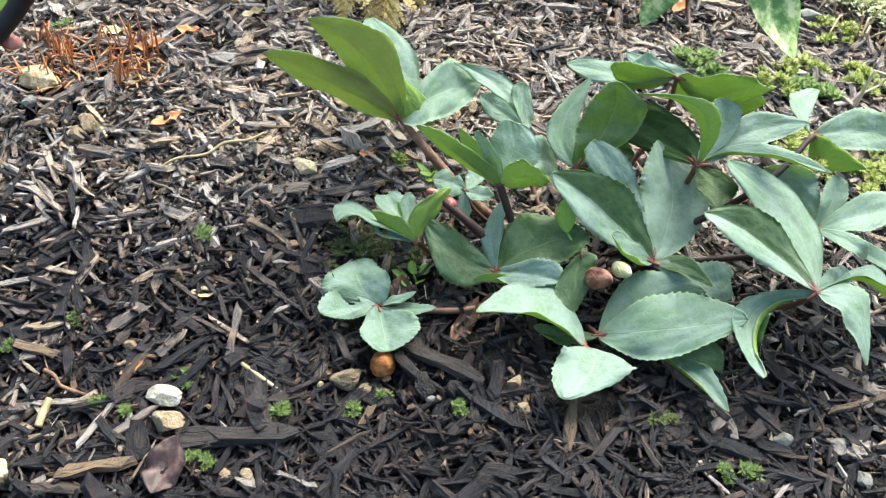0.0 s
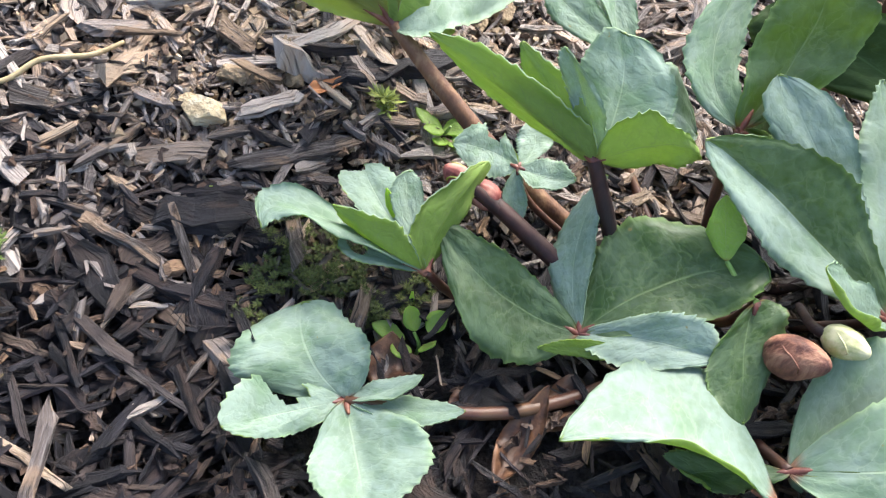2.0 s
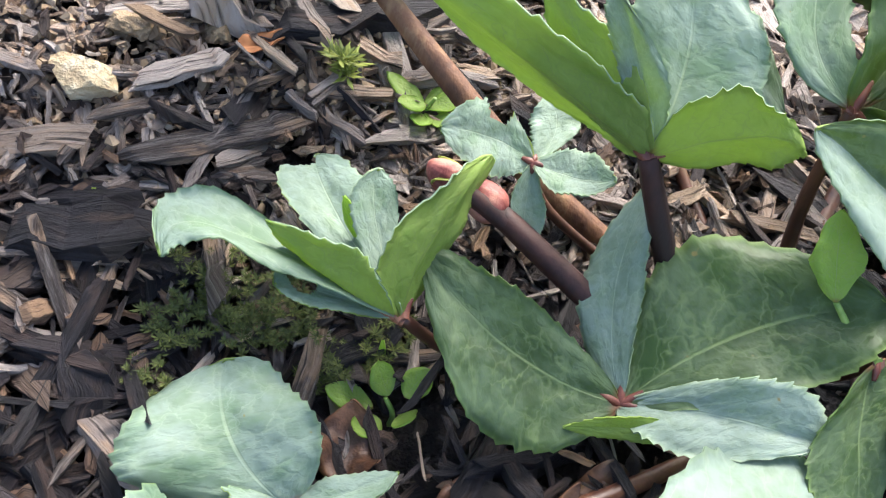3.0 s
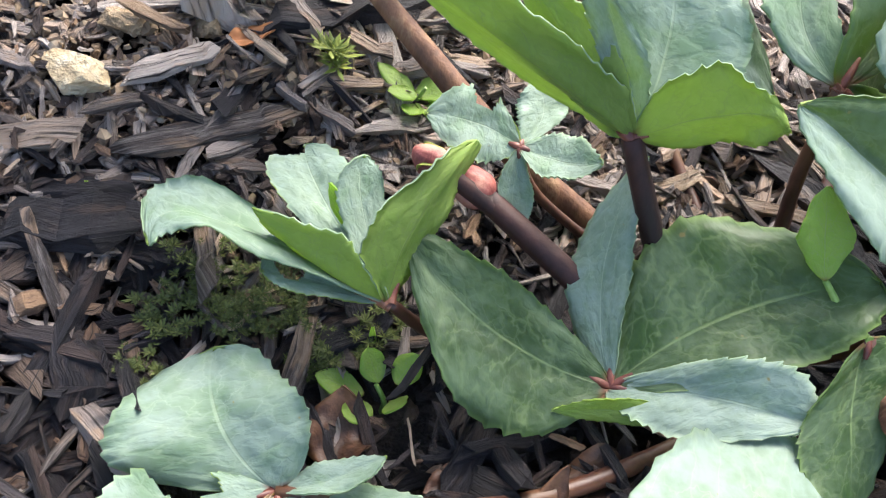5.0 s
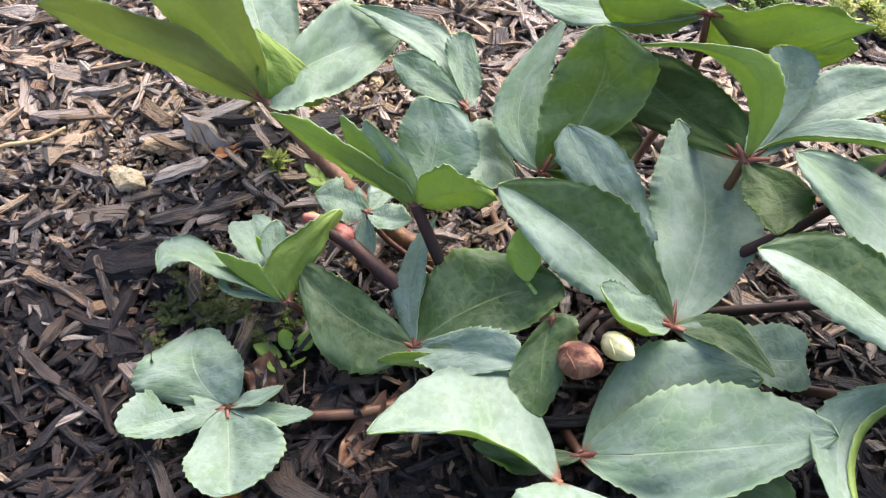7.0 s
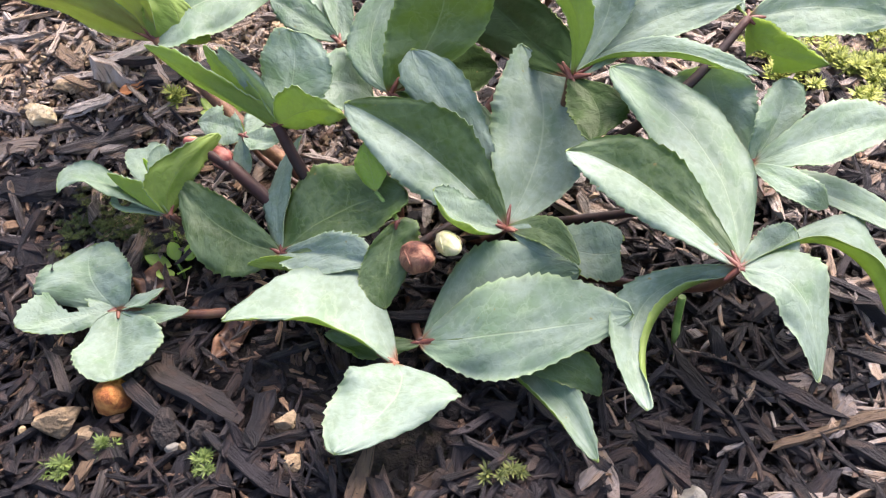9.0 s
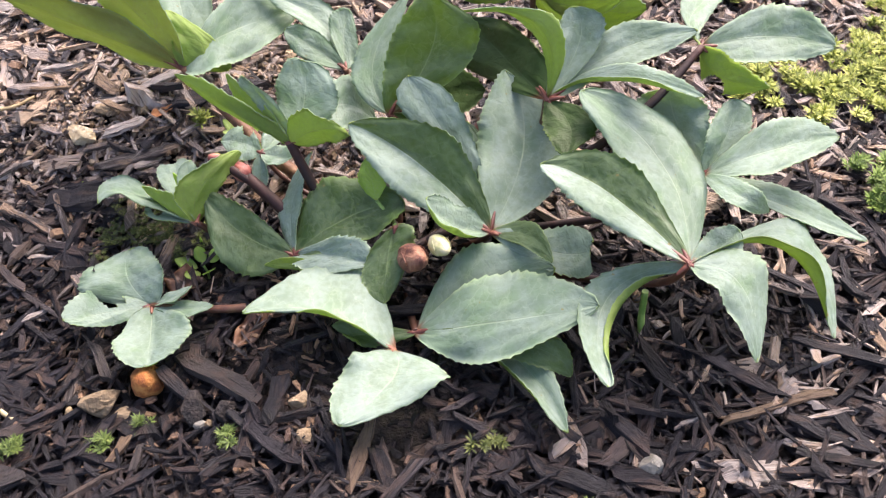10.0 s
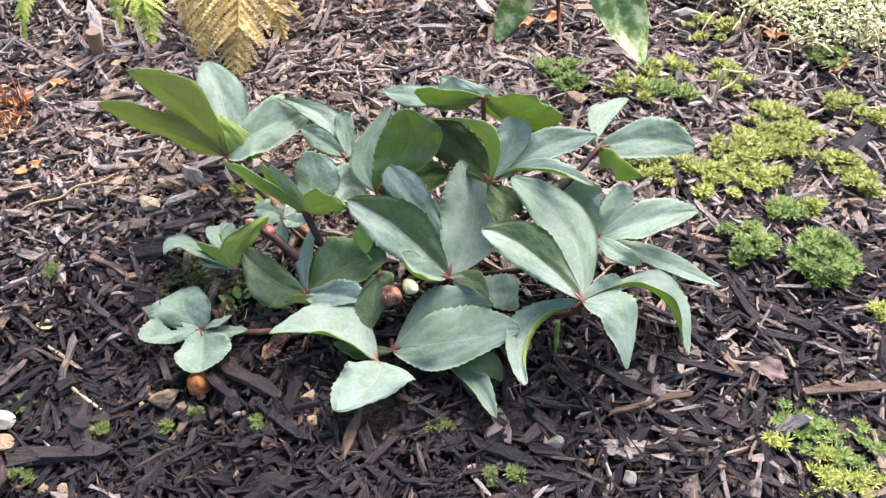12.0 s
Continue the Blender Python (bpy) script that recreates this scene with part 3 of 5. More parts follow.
stalk = STALKS["S"]
leaflet(stalk, (-0.0390, 0.0115, -0.0036), (-0.0578, 0.0553, 0.0064), (-0.0866, 0.0217, 0.0069), (-0.0301, 0.0313, 0.0142), (-0.0820, -0.2539, 0.9637), fold=0.25, wide=0.47, point=0.45, mid=(-0.0549, 0.0278, 0.0067))
leaflet(stalk, (-0.0390, 0.0115, -0.0036), (-0.0901, -0.0103, 0.0140), (-0.0651, -0.0089, 0.0035), (-0.0761, 0.0127, 0.0131), (0.3925, -0.1979, 0.8982), fold=0.1, wide=0.54, point=0.55, bites=((0.42, 0.9, 0.16), (0.3, 0.75, 0.1)), mid=(-0.0667, -0.0001, 0.0059))
leaflet(stalk, (-0.0390, 0.0115, -0.0036), (-0.0334, -0.0414, 0.0016), (-0.0070, -0.0183, 0.0104), (-0.0561, -0.0258, 0.0087), (-0.0482, 0.0930, 0.9945), fold=0.05, wide=0.48, point=0.5, mid=(-0.0358, -0.0139, -0.0028))
leaflet(stalk, (-0.0390, 0.0115, -0.0036), (0.0085, -0.0038, 0.0147), (-0.0114, 0.0091, 0.0043), (-0.0105, -0.0065, 0.0082), (-0.2902, 0.2175, 0.9319), fold=0.1, wide=0.55)
leaflet(stalk, (-0.0390, 0.0115, -0.0036), (-0.0079, 0.0134, 0.0147), (-0.0240, 0.0171, 0.0043), (-0.0181, 0.0059, 0.0111), (-0.5043, 0.2419, 0.8289), fold=0.2, wide=0.55)

stalk = STALKS["G"]
leaflet(stalk, (-0.0060, 0.0551, 0.0331), (-0.0766, 0.0751, 0.0345), (-0.0465, 0.0701, 0.0409), (-0.0599, 0.1001, 0.0295), (0.1318, 0.4017, 0.9062), fold=0.1, wide=0.4, roll=(1, 0.8, 0.7))
leaflet(stalk, (-0.0060, 0.0551, 0.0331), (-0.0282, 0.1228, 0.0279), (-0.0409, 0.1073, 0.0300), (-0.0138, 0.1034, 0.0374), (-0.2648, -0.0128, 0.9642), fold=0.2, wide=0.6, bites=((0.9, -0.7, 0.15),))
leaflet(stalk, (-0.0060, 0.0551, 0.0331), (-0.0459, 0.0847, 0.0404), (-0.0271, 0.0700, 0.0272), (-0.0184, 0.0634, 0.0500), (0.5966, 0.8025, 0.0046), fold=0.3, wide=0.5)
leaflet(stalk, (-0.0060, 0.0551, 0.0331), (0.0235, 0.1004, 0.0563), (-0.0124, 0.0635, 0.0634), (0.0088, 0.0741, 0.0427), (-0.7397, 0.3154, -0.5944), fold=0.15, wide=0.5, point=0.5)
leaflet(stalk, (-0.0060, 0.0551, 0.0331), (-0.0435, 0.0670, 0.0326), (-0.0319, 0.0592, 0.0325), (-0.0348, 0.0723, 0.0325), (-0.0124, -0.0027, 0.9999), fold=0.1, wide=0.5, bites=((0.55, 0.8, 0.2),))
leaflet(stalk, (-0.0060, 0.0551, 0.0331), (-0.0118, 0.0982, 0.0505), (-0.0210, 0.0873, 0.0456), (-0.0059, 0.0884, 0.0465), (-0.0275, -0.3788, 0.9251), fold=0.1, wide=0.6)

stalk = STALKS["E"]
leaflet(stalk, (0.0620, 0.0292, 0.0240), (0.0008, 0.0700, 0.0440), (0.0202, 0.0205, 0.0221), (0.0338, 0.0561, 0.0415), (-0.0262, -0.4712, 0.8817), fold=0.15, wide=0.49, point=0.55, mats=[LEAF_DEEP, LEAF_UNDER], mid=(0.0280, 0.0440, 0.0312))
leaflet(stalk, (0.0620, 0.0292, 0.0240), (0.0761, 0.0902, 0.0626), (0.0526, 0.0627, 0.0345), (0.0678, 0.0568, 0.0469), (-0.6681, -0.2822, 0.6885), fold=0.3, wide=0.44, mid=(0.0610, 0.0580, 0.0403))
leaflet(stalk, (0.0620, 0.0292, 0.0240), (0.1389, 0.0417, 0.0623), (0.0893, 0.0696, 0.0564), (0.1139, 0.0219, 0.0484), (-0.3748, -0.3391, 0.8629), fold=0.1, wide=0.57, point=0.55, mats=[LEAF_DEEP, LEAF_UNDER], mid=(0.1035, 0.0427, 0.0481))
leaflet(stalk, (0.0620, 0.0292, 0.0240), (0.1159, 0.0075, 0.0386), (0.1044, 0.0230, 0.0487), (0.0758, 0.0097, 0.0302), (-0.3780, -0.3681, 0.8495), fold=0.25, wide=0.6, point=0.5)
leaflet(stalk, (0.0880, 0.0189, 0.0219), (0.0426, 0.0225, 0.0228), (0.0620, 0.0214, 0.0313), (0.0632, 0.0167, 0.0235), (-0.0570, -0.8587, 0.5094), fold=0.1, wide=0.5, mats=[LEAF_UNDER, LEAF_UNDER])

stalk = STALKS["F"]
leaflet(stalk, (0.0635, 0.0834, 0.0787), (-0.0117, 0.1189, 0.1119), (0.0289, 0.1006, 0.0866), (0.0323, 0.0947, 0.1115), (0.5445, 0.8301, 0.1200), fold=0.35, wide=0.6)
leaflet(stalk, (0.0635, 0.0834, 0.0787), (0.0251, 0.1096, 0.1182), (0.0359, 0.0956, 0.0946), (0.0506, 0.0895, 0.1073), (0.4696, 0.8742, -0.1237), fold=0.2, wide=0.5)
leaflet(stalk, (0.0635, 0.0834, 0.0787), (0.0385, 0.0944, 0.1287), (0.0385, 0.0919, 0.1188), (0.0606, 0.0881, 0.1048), (-0.0477, -0.9805, 0.1909), fold=0.15, wide=0.6)
leaflet(stalk, (0.0635, 0.0834, 0.0787), (0.0751, 0.1246, 0.1152), (0.0560, 0.1141, 0.1040), (0.0987, 0.1007, 0.0995), (-0.1206, -0.6395, 0.7593), fold=0.15, wide=0.56, point=0.38, wave=0.1, mid=(0.0747, 0.1064, 0.0976))
leaflet(stalk, (0.0635, 0.0834, 0.0787), (0.1038, 0.0745, 0.0939), (0.0712, 0.0806, 0.1087), (0.0910, 0.0763, 0.0833), (0.3726, 0.9178, 0.1369), fold=0.15, wide=0.35)
leaflet(stalk, (0.0635, 0.0834, 0.0787), (0.1213, 0.1090, 0.0732), (0.1029, 0.1297, 0.0960), (0.0986, 0.0913, 0.0805), (0.2556, -0.3868, 0.8860), fold=0.1, wide=0.6)

stalk = STALKS["B"]
leaflet(stalk, (-0.0188, 0.1667, 0.0777), (-0.1460, 0.2074, 0.1148), (-0.0858, 0.1889, 0.0837), (-0.0783, 0.1835, 0.1258), (0.2296, 0.9697, 0.0837), fold=0.2, wide=0.5, mats=[LEAF_TOP, LEAF_AGED])
leaflet(stalk, (-0.0188, 0.1667, 0.0777), (-0.1063, 0.2064, 0.1546), (-0.0669, 0.1878, 0.1143), (-0.0378, 0.1787, 0.1577), (0.2663, 0.9636, 0.0237), fold=0.2, wide=0.5, mats=[LEAF_TOP, LEAF_AGED])
leaflet(stalk, (-0.0188, 0.1667, 0.0777), (-0.0459, 0.2785, 0.1109), (-0.0541, 0.2310, 0.0980), (-0.0025, 0.2352, 0.0967), (0.0484, -0.2987, 0.9531), fold=0.1, wide=0.65, point=0.5)
leaflet(stalk, (-0.0188, 0.1667, 0.0777), (-0.0230, 0.1872, 0.1130), (-0.0228, 0.1700, 0.1001), (0.0142, 0.1772, 0.0711), (-0.5105, 0.7160, -0.4761), fold=0.1, wide=0.42, point=0.45, mats=[LEAF_UNDER, LEAF_UNDER])
leaflet(stalk, (-0.0188, 0.1667, 0.0777), (0.0610, 0.2226, 0.0818), (0.0248, 0.2212, 0.1052), (0.0203, 0.1670, 0.0813), (0.2400, -0.4085, 0.8806), fold=0.1, wide=0.6, point=0.55)

stalk = STALKS["C"]
leaflet(stalk, (0.0989, 0.1694, 0.0699), (0.0315, 0.2199, 0.1060), (0.0567, 0.2071, 0.0942), (0.0909, 0.2195, 0.0867), (0.2962, -0.2614, 0.9187), fold=0.2, wide=0.55, point=0.6)
leaflet(stalk, (0.0989, 0.1694, 0.0699), (0.0556, 0.1909, 0.0912), (0.0655, 0.1754, 0.0785), (0.0770, 0.1918, 0.0893), (0.0977, -0.5942, 0.7983), fold=0.2, wide=0.5, wave=0.12)
leaflet(stalk, (0.0989, 0.1694, 0.0699), (0.1032, 0.2107, 0.0915), (0.0878, 0.2031, 0.0891), (0.1086, 0.1854, 0.0773), (0.0986, -0.4692, 0.8776), fold=0.2, wide=0.5)

stalk = STALKS["D"]
leaflet(stalk, (0.1321, 0.0965, 0.0892), (0.1464, 0.1672, 0.1349), (0.1080, 0.1300, 0.1079), (0.1367, 0.1338, 0.1129), (-0.0799, -0.5075, 0.8579), fold=0.1, wide=0.55, point=0.6)
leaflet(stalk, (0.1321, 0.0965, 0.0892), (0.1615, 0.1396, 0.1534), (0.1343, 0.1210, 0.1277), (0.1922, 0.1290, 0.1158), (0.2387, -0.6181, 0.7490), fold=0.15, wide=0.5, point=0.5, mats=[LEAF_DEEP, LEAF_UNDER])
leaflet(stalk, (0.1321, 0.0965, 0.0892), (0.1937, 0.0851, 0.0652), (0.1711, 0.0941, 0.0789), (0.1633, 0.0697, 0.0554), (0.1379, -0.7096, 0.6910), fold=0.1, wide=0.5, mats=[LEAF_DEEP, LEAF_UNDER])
# leaflet in the dim gap behind, coloured as if shaded
leaflet(stalk, (0.1321, 0.0965, 0.0892), (0.2011, 0.1415, 0.0684), (0.1734, 0.1370, 0.0957), (0.1729, 0.1155, 0.0663), (0.5766, -0.6641, 0.4759), fold=0.1, wide=0.6, mats=[LEAF_SHADED, LEAF_SHADED])

stalk = STALKS["N"]
leaflet(stalk, (0.1957, 0.0197, 0.0521), (0.1054, 0.0773, 0.1004), (0.1323, 0.0431, 0.0755), (0.1690, 0.0707, 0.0919), (0.1619, -0.6531, 0.7398), fold=0.42, wide=0.5, dim_half=1, mats=[LEAF_TOP, LEAF_UNDER, LEAF_DEEP])
leaflet(stalk, (0.1957, 0.0197, 0.0521), (0.2140, 0.1287, 0.0971), (0.1931, 0.0861, 0.0815), (0.2539, 0.0727, 0.0701), (0.0659, -0.4572, 0.8869), fold=0.12, wide=0.5)
leaflet(stalk, (0.1957, 0.0197, 0.0521), (0.1543, 0.0276, 0.0787), (0.1658, 0.0024, 0.0704), (0.1738, 0.0325, 0.0698), (0.5204, -0.1229, 0.8450), fold=0.35, wide=0.55, roll=(-1, 0.7, 1.8))
leaflet(stalk, (0.1957, 0.0197, 0.0521), (0.2297, -0.0260, 0.0756), (0.2233, 0.0170, 0.0632), (0.2148, 0.0007, 0.0586), (-0.5291, 0.0419, 0.8475), fold=0.1, wide=0.5, mats=[LEAF_DEEP, LEAF_DEEP])
leaflet(stalk, (0.1957, 0.0197, 0.0521), (0.2600, -0.0010, 0.0624), (0.2480, 0.0114, 0.0632), (0.2492, -0.0222, 0.0514), (-0.2525, -0.3286, 0.9101), fold=0.1, wide=0.6, point=0.5, bites=((0.95, 0.5, 0.2),))
leaflet(stalk, (0.1957, 0.0197, 0.0521), (0.1860, 0.1117, 0.0660), (0.1880, 0.0830, 0.0520), (0.2070, 0.0790, 0.0560), (-0.1497, -0.4205, 0.8949), fold=0.1, wide=0.6)
leaflet(stalk, (0.1890, 0.0520, 0.0560), (0.1453, 0.1100, 0.1114), (0.1378, 0.0920, 0.0987), (0.1746, 0.0960, 0.1050), (-0.0736, -0.5900, 0.8040), fold=0.1, wide=0.82)

stalk = STALKS["FR"]
leaflet(stalk, (0.1297, -0.0519, 0.0252), (0.0359, -0.0331, 0.0455), (0.0871, -0.0405, 0.0450), (0.1007, 0.0105, 0.0332), (0.2390, 0.1586, 0.9580), fold=0.15, wide=0.50, roll=(-1, 0.72, 1.9), mid=(0.0855, -0.0320, 0.0404))
leaflet(stalk, (0.1441, -0.0358, 0.0170), (0.2346, -0.0139, 0.0533), (0.1822, 0.0135, 0.0430), (0.1847, -0.0377, 0.0133), (-0.2164, -0.4979, 0.8398), fold=-0.1, wide=0.5, point=0.6)
leaflet(stalk, (0.1441, -0.0358, 0.0200), (0.2550, -0.0545, 0.0673), (0.2061, -0.0172, 0.0557), (0.1897, -0.0706, 0.0368), (-0.4120, -0.1885, 0.8915), fold=0.2, wide=0.51, mid=(0.1990, -0.0493, 0.0474))
leaflet(stalk, (0.1291, -0.0538, 0.0267), (0.0978, -0.1119, 0.0378), (0.1612, -0.0815, 0.0360), (0.0999, -0.0683, 0.0368), (0.0479, 0.1625, 0.9855), fold=0.1, wide=0.45, point=0.6)
leaflet(stalk, (0.1481, -0.0318, 0.0100), (0.2305, -0.1213, 0.0350), (0.2172, -0.0581, 0.0346), (0.1952, -0.0723, 0.0251), (-0.3307, -0.1128, 0.9370), fold=0.25, wide=0.6, roll=(1, 0.7, 2.0))
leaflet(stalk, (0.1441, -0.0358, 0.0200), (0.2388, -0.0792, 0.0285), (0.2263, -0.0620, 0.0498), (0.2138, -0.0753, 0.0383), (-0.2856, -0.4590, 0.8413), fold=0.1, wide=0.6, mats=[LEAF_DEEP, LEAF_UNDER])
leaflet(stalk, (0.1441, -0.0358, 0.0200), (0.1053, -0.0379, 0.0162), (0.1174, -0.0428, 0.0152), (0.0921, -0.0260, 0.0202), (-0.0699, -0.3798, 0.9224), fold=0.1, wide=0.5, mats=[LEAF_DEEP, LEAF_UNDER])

stalk = STALKS["R"]
leaflet(stalk, (0.3067, -0.0460, 0.0941), (0.2255, 0.0251, 0.1090), (0.2471, -0.0069, 0.1052), (0.2759, 0.0199, 0.1139), (0.1002, -0.4036, 0.9094), fold=0.32, wide=0.5, dim_half=1, mats=[LEAF_TOP, LEAF_UNDER, LEAF_DEEP])
leaflet(stalk, (0.3067, -0.0460, 0.0941), (0.2571, 0.0776, 0.1219), (0.2767, 0.0235, 0.1101), (0.3186, 0.0511, 0.1090), (0.1407, -0.1760, 0.9743), fold=0.12, wide=0.6, point=0.55)
leaflet(stalk, (0.3067, -0.0460, 0.0941), (0.2531, -0.1077, 0.0620), (0.2788, -0.0528, 0.0648), (0.2503, -0.0402, 0.0709), (-0.0101, -0.4546, 0.8906), fold=0.15, wide=0.45, point=0.5, roll=(-1, 0.6, 2.6), mid=(0.2645, -0.0445, 0.0661))
leaflet(stalk, (0.3067, -0.0460, 0.0941), (0.3382, -0.1011, 0.0712), (0.3501, -0.0423, 0.0906), (0.3211, -0.0711, 0.0908), (0.2509, -0.2457, 0.9363), fold=0.15, wide=0.48, mid=(0.3336, -0.0611, 0.0916))
leaflet(stalk, (0.3067, -0.0460, 0.0941), (0.4003, -0.0708, 0.0461), (0.3891, 0.0016, 0.0722), (0.3523, -0.0303, 0.0845), (0.4221, -0.1412, 0.8955), fold=0.2, wide=0.42, roll=(1, 0.5, 1.5), mid=(0.3709, -0.0179, 0.0793))
leaflet(stalk, (0.3067, -0.0460, 0.0941), (0.3418, -0.0231, 0.0950), (0.3251, -0.0232, 0.0970), (0.3370, -0.0398, 0.0895), (0.1735, -0.2995, 0.9382), fold=0.1, wide=0.55, point=0.5)

stalk = STALKS["RR"]
leaflet(stalk, (0.3300, 0.0230, 0.0960), (0.4276, 0.0552, 0.0935), (0.3785, 0.0454, 0.1205), (0.3670, 0.0064, 0.1150), (0.0789, -0.1629, 0.9835), fold=0.2, wide=0.5)
leaflet(stalk, (0.3300, 0.0230, 0.0960), (0.3557, 0.0677, 0.1183), (0.3345, 0.0458, 0.1169), (0.3649, 0.0506, 0.1094), (0.2824, -0.5533, 0.7836), fold=0.1, wide=0.6, point=0.5)
leaflet(stalk, (0.3300, 0.0230, 0.0960), (0.3157, 0.0732, 0.1230), (0.2983, 0.0836, 0.0967), (0.3370, 0.0564, 0.1144), (-0.6271, -0.5004, 0.5969), fold=0.1, wide=0.5, point=0.5)
leaflet(stalk, (0.3300, 0.0230, 0.0960), (0.3641, -0.0082, 0.0935), (0.3447, -0.0109, 0.1227), (0.3310, -0.0225, 0.1188), (-0.1103, -0.1976, 0.9741), fold=0.15, wide=0.5)
leaflet(stalk, (0.3300, 0.0230, 0.0960), (0.4451, 0.0037, 0.0471), (0.3939, 0.0235, 0.0761), (0.3817, 0.0005, 0.0794), (0.3800, -0.0699, 0.9223), fold=0.25, wide=0.55)

stalk = STALKS["H"]
leaflet(stalk, (0.2374, 0.0881, 0.1060), (0.1753, 0.1510, 0.1303), (0.2251, 0.1166, 0.1442), (0.2387, 0.1036, 0.1597), (0.7063, 0.7074, -0.0264), fold=0.25, wide=0.5)
leaflet(stalk, (0.2374, 0.0881, 0.1060), (0.1908, 0.2019, 0.0879), (0.1842, 0.1780, 0.0675), (0.2297, 0.1410, 0.1180), (-0.8023, -0.2417, 0.5458), fold=0.1, wide=0.5, mats=[LEAF_SHADED, LEAF_SHADED])
leaflet(stalk, (0.2374, 0.0881, 0.1060), (0.2563, 0.1327, 0.1463), (0.2463, 0.1204, 0.1348), (0.2775, 0.1202, 0.1373), (-0.0646, -0.6538, 0.7539), fold=0.2, wide=0.6, point=0.5, wave=0.12)
leaflet(stalk, (0.2374, 0.0881, 0.1060), (0.3377, 0.1152, 0.1373), (0.2865, 0.1281, 0.1324), (0.2972, 0.1004, 0.1230), (-0.1812, -0.3781, 0.9079), fold=0.15, wide=0.55)
leaflet(stalk, (0.2374, 0.0881, 0.1060), (0.3195, 0.0303, 0.1545), (0.2904, 0.0912, 0.1314), (0.2743, 0.0797, 0.1252), (-0.4354, 0.1292, 0.8909), fold=0.25, wide=0.55, roll=(1, 0.65, 2.0))
leaflet(stalk, (0.2374, 0.0881, 0.1060), (0.2432, 0.0417, 0.0998), (0.2662, 0.0626, 0.1072), (0.2333, 0.0651, 0.1016), (-0.1771, -0.1521, 0.9724), fold=0.1, wide=0.5, mats=[LEAF_SHADED, LEAF_SHADED])

stalk = STALKS["T"]
leaflet(stalk, (0.2374, 0.1881, 0.1260), (0.1392, 0.2179, 0.1138), (0.1713, 0.1913, 0.1139), (0.1764, 0.2180, 0.1210), (-0.1855, -0.2193, 0.9579), fold=0.1, wide=0.5)
leaflet(stalk, (0.2374, 0.1881, 0.1260), (0.1976, 0.2268, 0.1241), (0.2052, 0.2009, 0.1206), (0.2397, 0.2023, 0.1295), (-0.2374, -0.1974, 0.9512), fold=0.1, wide=0.6)
leaflet(stalk, (0.2374, 0.1881, 0.1260), (0.2928, 0.1172, 0.1700), (0.2656, 0.1471, 0.1604), (0.2604, 0.1780, 0.0966), (0.6634, 0.6932, 0.2817), fold=0.1, wide=0.5)
leaflet(stalk, (0.2374, 0.1881, 0.1260), (0.3102, 0.1485, 0.1301), (0.2893, 0.1611, 0.1408), (0.2757, 0.1649, 0.1035), (0.4798, 0.8732, -0.0860), fold=0.1, wide=0.5)
leaflet(stalk, (0.2374, 0.1881, 0.1260), (0.2087, 0.2032, 0.1410), (0.1920, 0.1907, 0.1286), (0.2325, 0.1913, 0.1292), (-0.0001, -0.7048, 0.7094), fold=0.15, wide=0.5)
leaflet(stalk, (0.2374, 0.1881, 0.1260), (0.1705, 0.1862, 0.1355), (0.1887, 0.1849, 0.1423), (0.1996, 0.1919, 0.1072), (-0.0001, 0.9807, 0.1956), fold=0.15, wide=0.5)

stalk = STALKS["P"]
leaflet(stalk, (0.1330, 0.0264, 0.0547), (0.1245, -0.0178, 0.0290), (0.1453, 0.0160, 0.0499), (0.1097, 0.0023, 0.0391), (-0.0755, -0.4903, 0.8683), fold=0.1, wide=0.5, point=0.6, mats=[LEAF_DEEP, LEAF_UNDER])

stalk = STALKS["W"]
leaflet(stalk, (0.0387, 0.1017, 0.0524), (0.0091, 0.1149, 0.0533), (0.0210, 0.1009, 0.0484), (0.0262, 0.1220, 0.0603), (-0.1744, -0.4508, 0.8754), fold=0.15, wide=0.6, bites=((0.5, 1.0, 0.2),))
leaflet(stalk, (0.0387, 0.1017, 0.0524), (0.0449, 0.1241, 0.0592), (0.0390, 0.1158, 0.0572), (0.0595, 0.1212, 0.0562), (0.1303, -0.3208, 0.9381), fold=0.1, wide=0.65)
leaflet(stalk, (0.0387, 0.1017, 0.0524), (0.0620, 0.0897, 0.0588), (0.0551, 0.1029, 0.0577), (0.0469, 0.0872, 0.0538), (-0.3015, -0.0786, 0.9502), fold=0.3, wide=0.5)
leaflet(stalk, (0.0387, 0.1017, 0.0524), (0.0369, 0.0796, 0.0355), (0.0428, 0.0869, 0.0412), (0.0309, 0.0899, 0.0434), (-0.0062, -0.6071, 0.7946), fold=0.3, wide=0.5)

stalk = STALKS["Q"]
leaflet(stalk, (0.3381, 0.1012, 0.1350), (0.3809, 0.1863, 0.1212), (0.3389, 0.1611, 0.1289), (0.3438, 0.1238, 0.1320), (0.1231, 0.0982, 0.9875), fold=0.1, wide=0.5)
leaflet(stalk, (0.3381, 0.1012, 0.1350), (0.4256, 0.0987, 0.1336), (0.3889, 0.1250, 0.1483), (0.3752, 0.0904, 0.1290), (0.0001, -0.4872, 0.8733), fold=0.2, wide=0.45, point=0.55)
leaflet(stalk, (0.3381, 0.1012, 0.1350), (0.3708, 0.0577, 0.1365), (0.3521, 0.0833, 0.1396), (0.3458, 0.0863, 0.1117), (0.7959, 0.5943, -0.1158), fold=0.1, wide=0.5, bites=((0.5, 1.0, 0.22),))

